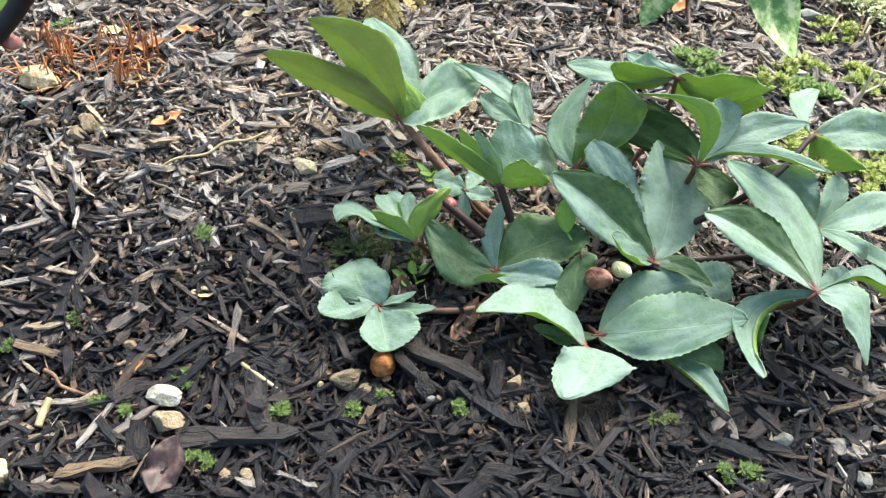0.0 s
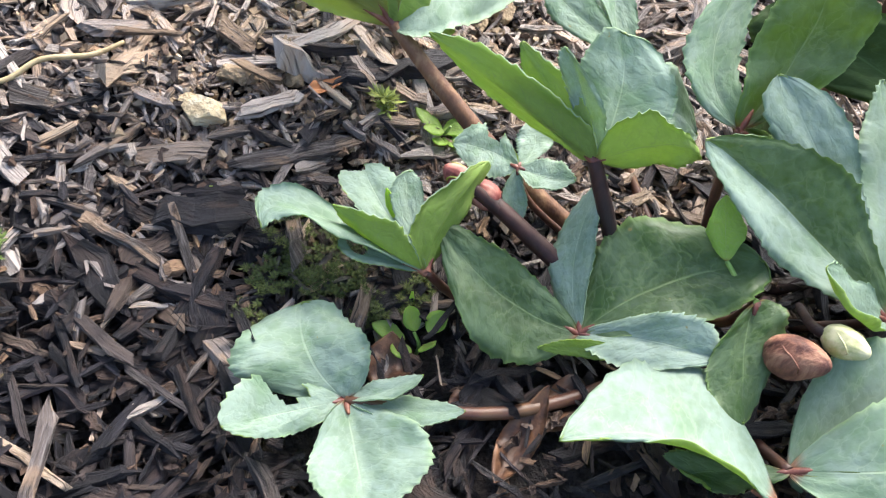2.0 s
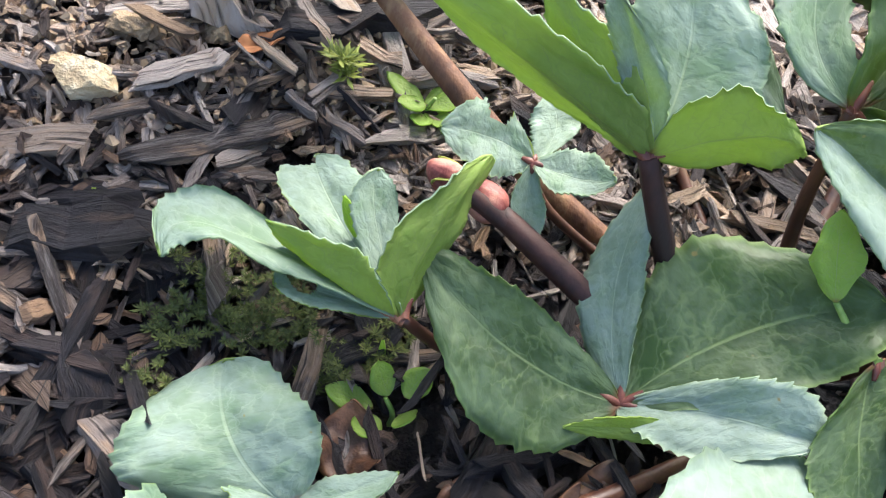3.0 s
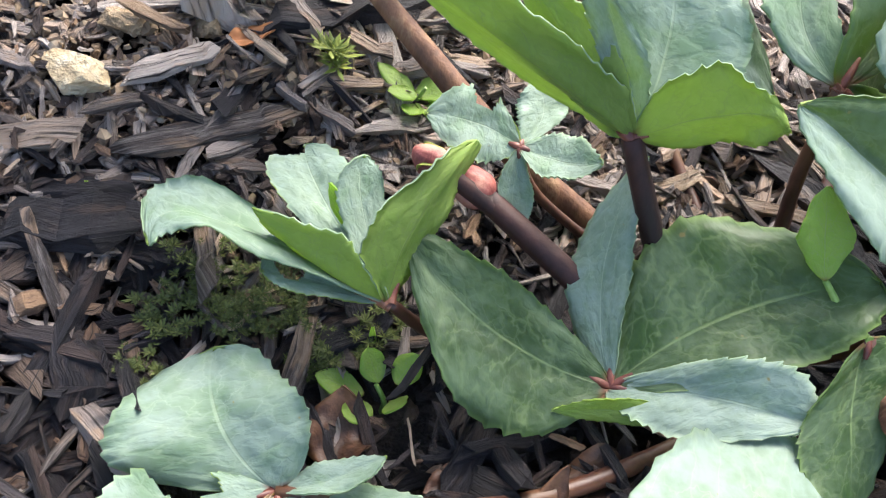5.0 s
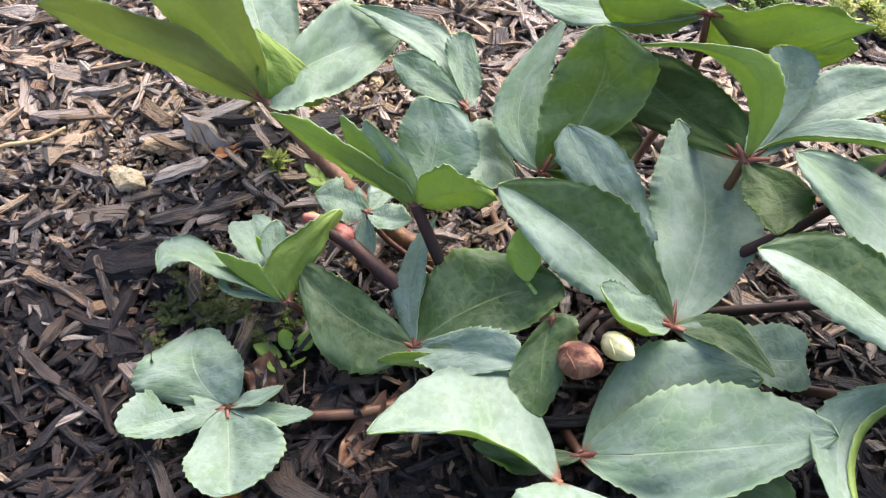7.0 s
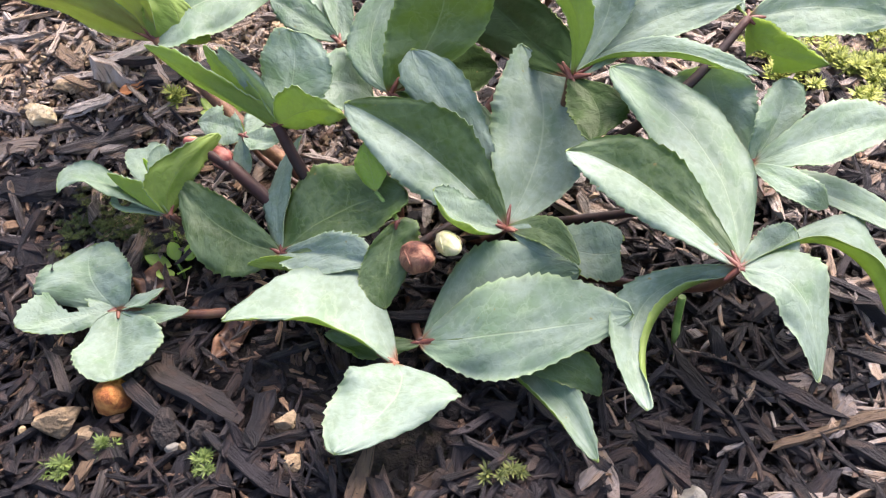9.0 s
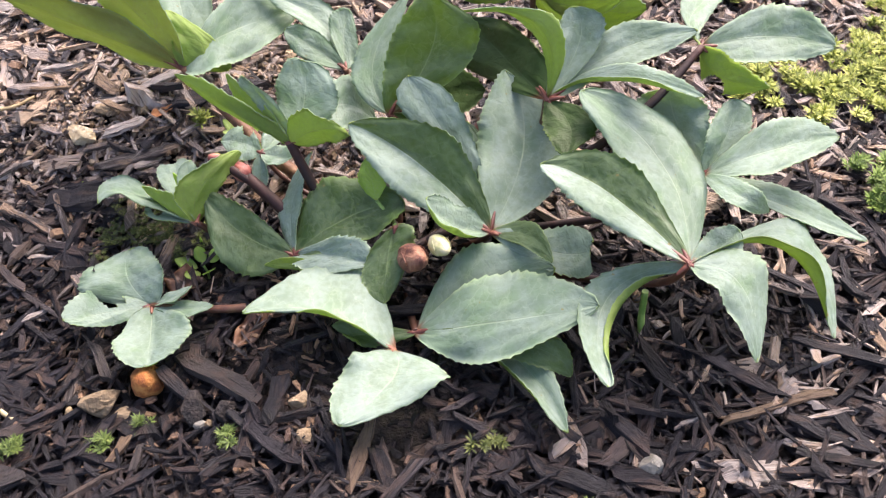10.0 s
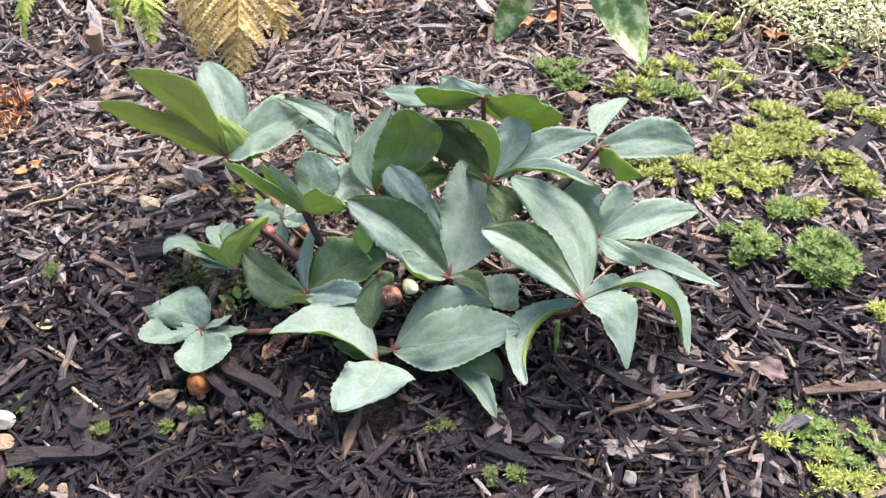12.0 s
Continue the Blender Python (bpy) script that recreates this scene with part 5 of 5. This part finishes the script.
frond(green_fern, [(-0.268, 0.481, 0.154), (-0.264, 0.419, 0.132), (-0.272, 0.388, 0.101), (-0.277, 0.385, 0.071)], 0.020, FERN_GREEN, 4, 18, 0.0)
frond(green_fern, [(-0.186, 0.478, 0.154), (-0.175, 0.423, 0.128), (-0.169, 0.401, 0.097), (-0.167, 0.391, 0.072)], 0.014, FERN_GREEN, 5, 14, 0.0)
frond(green_fern, [(-0.160, 0.477, 0.154), (-0.146, 0.425, 0.133), (-0.132, 0.389, 0.112), (-0.130, 0.373, 0.071)], 0.040, FERN_GREEN, 6, 14, 0.0)

# leaves of a variegated shrub that hang in at the back
shrub = tagged(new("variegated_shrub"), "shrub with drooping green leaves spotted and edged with cream", "shrub")
stem = part("stem", tube([(0.354, 0.416, 0.000), (0.355, 0.482, 0.030), (0.344, 0.475, 0.120)], (0.003, 0.003, 0.0035), 6), STALK, shrub)
for k, (b, t, l, r) in enumerate((((0.379, 0.410, 0.170), (0.430, 0.330, 0.055), (0.436, 0.382, 0.100), (0.377, 0.384, 0.100)), ((0.312, 0.388, 0.150), (0.269, 0.386, 0.050), (0.307, 0.391, 0.090), (0.273, 0.405, 0.090)))):
    part("leaf", blade(b, t, l, r, Vector((0.1, -0.5, 0.85)).normalized(), 0.25, 0.5, teeth=0.0003, seed=80 + k, rows=30), [VARIEGATED, VARIEGATED], stem)

# dry, silvery groundcover at the back
cover = tagged(new("groundcover"), "straggling silvery groundcover with tan dry stems", "groundcover")
rng = np.random.default_rng(5)
cx, cy = (0.720, 0.480)
vs, qs = [], []
for k in range(11000):
    a, r = rng.uniform(0, 6.283), math.sqrt(rng.random())
    r *= 0.85 + 0.3 * noise.noise(Vector((math.cos(a) * 2, math.sin(a) * 2, 4)))
    x, y = cx + 0.035 + math.cos(a) * r * 0.20 + rng.normal(0, 0.008), cy + 0.035 + math.sin(a) * r * 0.14 + rng.normal(0, 0.008)
    z = float(ground_z(x, y)) + 0.008 + 0.05 * max(0, 1 - r * r) * rng.random() ** 0.6 + 0.008 * rng.random()
    th, el, ln = rng.uniform(0, 6.283), rng.uniform(-0.2, 0.9), rng.uniform(0.004, 0.009)
    d = np.array([math.cos(th) * math.cos(el), math.sin(th) * math.cos(el), math.sin(el)]) * ln
    w = np.array([-math.sin(th), math.cos(th), 0.2]) * ln * 0.27
    c = np.array([x, y, z])
    vs += [c, c + 0.6 * d + w, c + d, c + 0.6 * d - w]
    qs.append((4 * k, 4 * k + 1, 4 * k + 2, 4 * k + 3))
tagged(part("leaves", from_arrays("leaves", vs, qs), SILVER, cover), kind="stuff")
stems = bmesh.new()
for k in range(190):
    a, r = rng.uniform(0, 6.283), rng.random() ** 0.5
    x, y = cx + 0.03 + math.cos(a) * r * 0.20, cy + 0.035 + math.sin(a) * r * 0.155
    z = float(ground_z(x, y)) + 0.006
    h = rng.uniform(-0.6, 0.6, 2)
    ln = rng.uniform(0.03, 0.075)
    bm = tube([(x, y, z), (x + h[0] * ln * 0.5, y + h[1] * ln * 0.5 - 0.004, z + 0.012 + 0.03 * rng.random()), (x + h[0] * ln, y + h[1] * ln - 0.015, z + 0.008 + 0.035 * rng.random())], (0.0014, 0.0013, 0.0009), 4)
    me = bpy.data.meshes.new("tmp")
    bm.to_mesh(me)
    bm.free()
    stems.from_mesh(me)
    bpy.data.meshes.remove(me)
tagged(part("stem_mat", stems, DRY_STEM, cover), kind="stuff")

# dry stems that stand in the moss
dry = tagged(new("dead_stem_clump"), "dead pale forked stem standing in the moss", "dry stem")
foot = Vector((0.515, 0.304, 0.000))
part("stem", tube([foot, foot + Vector((0.001, 0.002, 0.03)), foot + Vector((0.003, 0.004, 0.062))], (0.0022, 0.0020, 0.0016), 6), PALE_STRAW, dry)
part("twig", tube([foot + Vector((0.003, 0.004, 0.061)), foot + Vector((0.020, 0.006, 0.056)), foot + Vector((0.034, 0.010, 0.052))], (0.0013, 0.0011, 0.0009), 5), PALE_STRAW, dry)
part("twig", tube([foot + Vector((0.022, 0.010, 0.036)), foot + Vector((0.030, 0.012, 0.052)), foot + Vector((0.036, 0.014, 0.064))], (0.0018, 0.0015, 0.0012), 5), PALE_STRAW, dry)
part("twig", tube([foot + Vector((0.001, 0.002, 0.03)), foot + Vector((0.012, 0.006, 0.034)), foot + Vector((0.022, 0.010, 0.037))], (0.0012, 0.0012, 0.0012), 5), PALE_STRAW, dry)
for a, b, r in (((0.440, 0.354, 0.008), (0.498, 0.375, 0.010), 0.0012), ((0.409, 0.338, 0.006), (0.432, 0.306, 0.006), 0.0013), ((0.489, 0.348, 0.008), (0.500, 0.318, 0.006), 0.0013), ((0.507, 0.378, 0.010), (0.505, 0.345, 0.006), 0.0018)):
    tagged(part("twig", tube([a, (Vector(a) + Vector(b)) / 2 + Vector((0, 0, 0.003)), b], (r, r, r * 0.7), 5), PALE_STRAW), "thin pale dry twig lying in the moss", "twig", "dry twigs")

wood_stub = part("wood_stub", tube([(-0.197, 0.378, 0.037), (-0.196, 0.378, 0.064), (-0.195, 0.379, 0.083)], (0.0063, 0.0079, 0.0086), 7), BARK_TAN)
tagged(wood_stub, "weathered grey broken stick standing in the mulch", "stick")

# rusty remains of old fronds
def rust_heap(xy, radius, count, seed, label):
    rng = np.random.default_rng(seed)
    bm = bmesh.new()
    for _ in range(count):
        a, r = rng.uniform(0, 6.283), radius * rng.random() ** 0.5
        x, y, h, ln = math.cos(a) * r, math.sin(a) * r, rng.uniform(0, 6.283), rng.uniform(0.012, 0.035)
        z = 0.008 + float(ground_z(xy[0] + x, xy[1] + y) - ground_z(*xy))
        up = rng.random() < 0.3
        k, top = (0.35, rng.uniform(0.015, 0.04)) if up else (1.0, 0.012 * rng.random())
        b2 = tube([(x, y, z), (x + k * math.cos(h) * ln / 2, y + k * math.sin(h) * ln / 2, z + top * 0.6), (x + k * math.cos(h) * ln, y + k * math.sin(h) * ln, z + top)],
                  (0.0012, 0.0014, 0.0006), 4, 0.6)
        me = bpy.data.meshes.new("tmp")
        b2.to_mesh(me)
        b2.free()
        bm.from_mesh(me)
        bpy.data.meshes.remove(me)
    return tagged(at_ground(part("fern_debris", bm, RUST), *xy), label, "plant debris", "rusty plant debris", "stuff")


rust_heap((-0.355, 0.268), 0.032, 105, 1, "rusty brown broken fern stems on the mulch")
rust_heap((-0.285, 0.280), 0.038, 105, 2, "rusty brown broken fern stems on the mulch")
rust_heap((0.113, 0.552), 0.05, 24, 4, "rusty plant scraps on the mulch")

stone((-0.359, 0.245), 0.016, 31, "pale lichened lump beside rusty fern stubs", STONE_CREAM, flat=(1.3, 0.9, 0.7), turn=-20)
curl_leaf("dead_leaf", (-0.275, 0.250), 0.012, 0.03, 0.012, 10, "tan dry leaf scrap beside rusty fern stubs", STRAW, 13, 0.4, 0.1)
curl_leaf("dead_leaf", (-0.302, 0.320), 0.012, 0.03, 0.012, 5, "pale dry leaf scrap on the mulch", STRAW, 14, 0.4, 0.1)
corner = tagged(new("woody_shrub"), "dark smooth shrub branch with a red bud", "shrub")
branch = part("branch", tube([(-0.428, 0.224, 0.057), (-0.383, 0.240, 0.099), (-0.351, 0.253, 0.141), (-0.325, 0.249, 0.191)], (0.008, 0.009, 0.010, 0.011), 10), BARK_DARK, corner)
part("bud", lump("bud", 0.0085, 9, 0.05, flat=(1.2, 0.9, 0.9)), BUD_PINK, branch, "dark red bud").matrix_basis = Matrix.Translation((-0.376, 0.243, 0.080))
ln_a, ln_b = Vector((-0.397, 0.273, 0.094)), Vector((-0.380, 0.300, 0.126))
part("leaf", blade(ln_a, ln_b, (ln_a + ln_b) / 2 + Vector((-0.012, 0, 0)), (ln_a + ln_b) / 2 + Vector((0.012, 0, 0)), (0, -0.6, 0.8), 0.2, 0.5, teeth=0.0, seed=91, rows=20, cols=4), [YOUNG, YOUNG], branch)

# ---- mulch ----
rng = np.random.default_rng(11)
def pale_share(x, y):
    """The bed is drier and greyer behind the plant, and in part to its right; some sky glare is put into this too."""
    back = 1 / (1 + np.exp(-(y - 0.088 + 0.10 * np.clip(x, -0.1, 0.25)) / 0.035))
    sides = np.maximum(0.29 / (1 + np.exp(-(x - 0.27) / 0.04)), 0.22 / (1 + np.exp((x + 0.24) / 0.03)))
    return np.maximum(back, sides)


def mulch_layer(n, name, label, median, spread, longest, slim, flat, tilt, lo, hi, area=(-0.75, 1.05, -0.50, 0.95)):
    x, y = rng.uniform(area[0], area[1], n), rng.uniform(area[2], area[3], n)
    # fewer chips under the plant: dark soil carries part of its shade
    keep = (((x - 0.085) / 0.075) ** 2 + ((y + 0.015) / 0.055) ** 2 > 1) | (rng.random(n) < 0.3)
    for cx, cy, size in CLEAR:
        keep &= np.hypot(x - cx, y - cy) > size * 0.8
    x, y = x[keep], y[keep]
    n = len(x)
    dry = rng.random(n) < 0.93 * pale_share(x, y)
    for which, mat, word in ((dry, BARK_DRY, "dry greyish "), (~dry, BARK, "dark damp ")):
        m = int(which.sum())
        ln = np.clip(rng.lognormal(math.log(median), spread, m), 0.006, longest)
        ob = part(name, chip_mesh(name, rng, x[which], y[which], ln, slim(m), flat(m), tilt, rng.uniform(lo, hi, m)), mat)
        tagged(ob, word + label, "mulch", kind="stuff")


mulch_layer(11000, "mulch", "shredded bark mulch covering the bed", 0.018, 0.5, 0.050, lambda m: rng.beta(1.6, 2.8, m) * 0.38 + 0.12, lambda m: rng.uniform(0.12, 0.38, m), 0.22, -0.003, 0.011)
mulch_layer(22000, "bark_splinters", "thin splinters of shredded bark", 0.019, 0.45, 0.058, lambda m: rng.uniform(0.05, 0.15, m), lambda m: rng.uniform(0.4, 0.9, m), 0.22, -0.001, 0.014)
NEAR = (-0.40, 0.62, -0.22, 0.42)
mulch_layer(5000, "mulch", "shredded bark mulch round the plant", 0.015, 0.45, 0.038, lambda m: rng.beta(1.6, 2.4, m) * 0.36 + 0.13, lambda m: rng.uniform(0.25, 0.65, m), 0.30, 0.002, 0.013, NEAR)
mulch_layer(7500, "bark_splinters", "long splinters of bark round the plant", 0.021, 0.45, 0.05, lambda m: rng.uniform(0.06, 0.16, m), lambda m: rng.uniform(0.5, 1.0, m), 0.20, 0.003, 0.014, NEAR)
N = 8000
x, y = rng.uniform(-2.2, 2.5, N), rng.uniform(-1.9, 2.4, N)
far = (x < -0.72) | (x > 1.02) | (y < -0.47) | (y > 0.92)
x, y = x[far], y[far]
N = len(x)
outer = part("mulch", chip_mesh("mulch", rng, x, y, rng.uniform(0.03, 0.08, N), rng.uniform(0.15, 0.45, N), rng.uniform(0.12, 0.35, N), 0.2, rng.uniform(0.0, 0.012, N)), BARK_DRY)
tagged(outer, "dry greyish bark mulch further out on the bed", "mulch", kind="stuff")
N = 9000
x, y = rng.uniform(-0.75, 1.05, N), rng.uniform(-0.50, 0.95, N)
fines = part("bark_fines", chip_mesh("bark_fines", rng, x, y, rng.uniform(0.004, 0.013, N), rng.uniform(0.15, 0.6, N), rng.uniform(0.3, 0.7, N), 0.3, rng.uniform(0.0, 0.012, N)), BARK)
tagged(fines, "fine splinters and crumbs of dark bark", "mulch", kind="stuff")
N = 7000
x, y = rng.uniform(-0.45, 0.65, N), rng.uniform(-0.20, 0.55, N)
keep = rng.random(N) < 0.25 + 0.75 * pale_share(x, y)
x, y = x[keep], y[keep]
N = len(x)
crumbs = part("bark_crumbs", chip_mesh("bark_crumbs", rng, x, y, rng.uniform(0.003, 0.009, N), rng.uniform(0.25, 0.8, N), rng.uniform(0.3, 0.8, N), 0.4, rng.uniform(0.003, 0.014, N)), BARK_CRUMB)
tagged(crumbs, "red-brown crumbs and shreds of bark", "mulch", kind="stuff")
def scatter(n, x0, x1, y0, y1):
    """Places for small bits, clear of the stones and leaves that lie on top."""
    x, y = rng.uniform(x0, x1, n), rng.uniform(y0, y1, n)
    keep = np.ones(n, bool)
    for cx, cy, size in CLEAR:
        keep &= np.hypot(x - cx, y - cy) > size
    return x[keep], y[keep], int(keep.sum())


x, y, N = scatter(4500, -0.28, 0.14, 0.09, 0.30)
bits = part("bark_fines", chip_mesh("bark_fines", rng, x, y, rng.uniform(0.004, 0.011, N), rng.uniform(0.15, 0.5, N), rng.uniform(0.3, 0.7, N), 0.3, rng.uniform(0.002, 0.012, N)), BARK_DRY)
tagged(bits, "dry pale splinters and crumbs of bark", "mulch", kind="stuff")
x, y, N = scatter(2500, -0.30, 0.20, -0.14, 0.32)
bits = part("bark_crumbs", chip_mesh("bark_crumbs", rng, x, y, rng.uniform(0.003, 0.011, N), rng.uniform(0.15, 0.6, N), rng.uniform(0.3, 0.8, N), 0.4, rng.uniform(0.003, 0.013, N)), BARK_CRUMB)
tagged(bits, "brown shreds of bark round the plant", "mulch", kind="stuff")
N = 1950
x, y = np.concatenate([rng.uniform(-0.6, 1.0, 300), rng.normal(0.06, 0.11, 400), rng.normal(-0.10, 0.12, 200), rng.normal(0.03, 0.04, 450), rng.normal(-0.08, 0.05, 600)]), np.concatenate([rng.uniform(-0.4, 0.9, 300), rng.normal(0.31, 0.06, 400), rng.normal(0.24, 0.06, 200), rng.normal(0.20, 0.04, 450), rng.normal(0.19, 0.035, 600)])
grit = part("grit", chip_mesh("grit", rng, x, y, rng.uniform(0.002, 0.006, N), rng.uniform(0.5, 0.9, N), rng.uniform(0.5, 0.9, N), 0.6, rng.uniform(0.004, 0.012, N)), PEBBLE)
tagged(grit, "small tan grit scattered in the mulch", "grit", kind="stuff")

# single large pieces of bark that lie on top
VARIANTS = []
for k in range(24):
    v, f, uv = chip_arrays(rng, 1, np.array([1.0]), np.array([rng.uniform(0.08, 0.21)]), np.array([rng.uniform(0.22, 0.5)]))
    me = from_arrays("bark_chip", v[0], f, uv[0] * 0.04)
    VARIANTS.append(me)
    me.materials.append(BARK_PIECE if k % 3 else DRY_PIECE)


def bark_chip(a, b, slim=0.25, dz=0.010, material=None, thick=0.3):
    """A piece of bark from a to b on the ground."""
    (ax, ay), (bx, by) = a, b
    x, y, ln = (ax + bx) / 2, (ay + by) / 2, math.hypot(bx - ax, by - ay)
    v, f, uv = chip_arrays(rng, 1, np.array([ln]), np.array([slim]), np.array([thick]))
    ob = part("bark_chip", from_arrays("bark_chip", v[0], f, uv[0]), material or BARK_PIECE, ground)
    za, zb = float(ground_z(ax, ay)), float(ground_z(bx, by))
    ob.matrix_basis = Matrix.Translation((x, y, (za + zb) / 2 + dz)) @ Matrix.Rotation(math.atan2(by - ay, bx - ax), 4, "Z") @ Matrix.Rotation(-math.atan2(zb - za, ln), 4, "Y")
    return ob


bark_chip((0.058, -0.057), (0.051, -0.090), 0.32, 0.014, BARK_PIECE, 0.4)
bark_chip((0.032, -0.080), (0.071, -0.123), 0.20, 0.012, BARK_DARK, 0.3)
bark_chip((-0.059, -0.102), (-0.044, -0.079), 0.24, 0.013, BARK_TAN, 0.4)
bark_chip((-0.039, -0.102), (-0.036, -0.086), 0.30, 0.013, BARK_BROWN, 0.4)
bark_chip((-0.081, -0.091), (-0.055, -0.072), 0.22, 0.013, BARK_DARK, 0.4)
bark_chip((-0.139, -0.062), (-0.129, -0.102), 0.30, 0.013, BARK_BROWN, 0.4)
bark_chip((-0.074, -0.018), (-0.063, -0.042), 0.28, 0.015, BARK_BROWN, 0.4)
bark_chip((-0.062, -0.033), (-0.048, -0.025), 0.30, 0.013, BARK_BROWN, 0.3)
bark_chip((0.333, -0.106), (0.401, -0.090), 0.10, 0.014, BARK_TAN)
bark_chip((0.399, -0.097), (0.416, -0.135), 0.28, 0.013)
bark_chip((0.443, -0.045), (0.456, -0.076), 0.25, 0.013, BARK_TAN)
bark_chip((0.209, -0.130), (0.253, -0.148), 0.26, 0.014)
bark_chip((0.252, -0.132), (0.274, -0.115), 0.35, 0.013)
bark_chip((-0.188, -0.109), (-0.105, -0.104), 0.20, 0.016, BARK_BROWN, 0.5)
bark_chip((-0.144, -0.057), (-0.136, -0.093), 0.33, 0.012)
bark_chip((-0.018, -0.024), (0.044, -0.073), 0.17, 0.013, BARK_BROWN, 0.4)
bark_chip((-0.200, 0.393), (-0.215, 0.454), 0.26, 0.020, DRY_PIECE, 0.7)
bark_chip((0.512, -0.090), (0.577, -0.087), 0.18, 0.013, BARK_TAN)
bark_chip((0.457, -0.091), (0.473, -0.058), 0.2, 0.014, BARK_TAN)
bark_chip((0.640, 0.211), (0.699, 0.271), 0.22, 0.014)
bark_chip((0.496, 0.063), (0.540, 0.081), 0.25, 0.013)
bark_chip((0.119, -0.153), (0.140, -0.128), 0.25, 0.014)
bark_chip((0.102, -0.137), (0.115, -0.096), 0.2, 0.013, BARK_TAN)
bark_chip((0.079, -0.144), (0.094, -0.163), 0.25, 0.013)
bark_chip((-0.127, 0.098), (-0.087, 0.099), 0.45, 0.014, BARK_DARK, 0.45)
bark_chip((-0.098, 0.040), (-0.099, 0.060), 0.85, 0.013, BARK_PIECE, 0.2)
bark_chip((-0.080, 0.127), (-0.037, 0.141), 0.28, 0.014, DRY_PIECE, 0.2)
bark_chip((-0.071, 0.186), (-0.105, 0.181), 0.16, 0.014, DRY_PIECE, 0.2)
bark_chip((-0.061, 0.079), (-0.062, 0.101), 0.35, 0.012, DRY_PIECE, 0.2)
bark_chip((-0.038, 0.182), (0.022, 0.200), 0.30, 0.014, BARK_DARK, 0.5)
bark_chip((-0.090, 0.196), (-0.079, 0.216), 0.5, 0.012, DRY_PIECE, 0.2)
bark_chip((-0.005, 0.033), (0.014, 0.054), 0.09, 0.022, BARK_DARK)
bark_chip((0.386, 0.010), (0.432, -0.022), 0.12, 0.014)
bark_chip((0.390, -0.049), (0.461, -0.076), 0.10, 0.014)
bark_chip((0.369, -0.105), (0.413, -0.129), 0.22, 0.013)
bark_chip((-0.099, 0.205), (-0.082, 0.190), 0.55, 0.016, BARK_TAN, 0.15)
bark_chip((-0.059, 0.195), (-0.033, 0.214), 0.30, 0.016, DRY_PIECE, 0.2)
bark_chip((-0.091, 0.180), (-0.068, 0.169), 0.20, 0.018, BARK_TAN, 0.4)
bark_chip((-0.155, 0.166), (-0.139, 0.164), 0.22, 0.016, BARK_TAN, 0.3)
bark_chip((-0.151, 0.196), (-0.121, 0.196), 0.14, 0.016, BARK_TAN, 0.4)
bark_chip((-0.111, 0.121), (-0.105, 0.133), 0.28, 0.016, DRY_PIECE, 0.3)
bark_chip((-0.061, 0.156), (-0.056, 0.162), 0.35, 0.016, BARK_TAN, 0.3)
bark_chip((-0.086, 0.154), (-0.058, 0.166), 0.30, 0.015, DRY_PIECE, 0.3)
bark_chip((-0.026, 0.155), (0.001, 0.158), 0.20, 0.014, DRY_PIECE, 0.3)
bark_chip((-0.146, 0.258), (-0.114, 0.277), 0.2, 0.016, BARK_TAN, 0.3)
bark_chip((-0.184, 0.293), (-0.145, 0.302), 0.2, 0.016, DRY_PIECE, 0.3)
bark_chip((-0.207, -0.000), (-0.186, -0.015), 0.36, 0.016, BARK_PIECE, 0.2)
bark_chip((-0.230, -0.095), (-0.225, -0.126), 0.55, 0.015, BARK_PIECE, 0.15)
bark_chip((-0.250, -0.111), (-0.217, -0.081), 0.16, 0.015, DRY_PIECE, 0.3)
bark_chip((-0.278, -0.138), (-0.228, -0.128), 0.20, 0.016, BARK_TAN, 0.4)
bark_chip((-0.220, -0.036), (-0.204, -0.015), 0.36, 0.016, DRY_PIECE, 0.25)
bark_chip((-0.262, -0.014), (-0.235, 0.009), 0.28, 0.016, DRY_PIECE, 0.3)
bark_chip((-0.331, -0.028), (-0.302, -0.036), 0.28, 0.016, BARK_TAN, 0.3)
bark_chip((-0.163, -0.038), (-0.158, 0.012), 0.14, 0.018, DRY_PIECE, 0.4)
bark_chip((-0.271, -0.117), (-0.249, -0.078), 0.12, 0.016, DRY_PIECE, 0.4)
bark_chip((-0.288, -0.054), (-0.292, -0.029), 0.32, 0.016, BARK_PIECE, 0.2)
bark_chip((-0.176, 0.278), (-0.143, 0.289), 0.25, 0.016, BARK_TAN, 0.3)
for k in range(265):
    x, y = rng.uniform(-0.32, 0.62), rng.uniform(-0.19, 0.42)
    if any(math.hypot(x - cx, y - cy) < size + 0.012 for cx, cy, size in CLEAR):
        continue
    ob = new("bark_chip", VARIANTS[(k % 8) * 3 if rng.random() < pale_share(x, y) * 0.6 else (k % 8) * 3 + 1 + k % 2])
    ob.parent = ground
    s = float(np.clip(rng.lognormal(math.log(0.034), 0.3), 0.02, 0.065))
    ob.matrix_basis = pose(x, y, float(ground_z(x, y)) + 0.009 + 0.004 * rng.random(), rng.normal(0, 9), rng.normal(0, 7), rng.uniform(0, 360)) @ Matrix.Diagonal((s, s, s, 1))
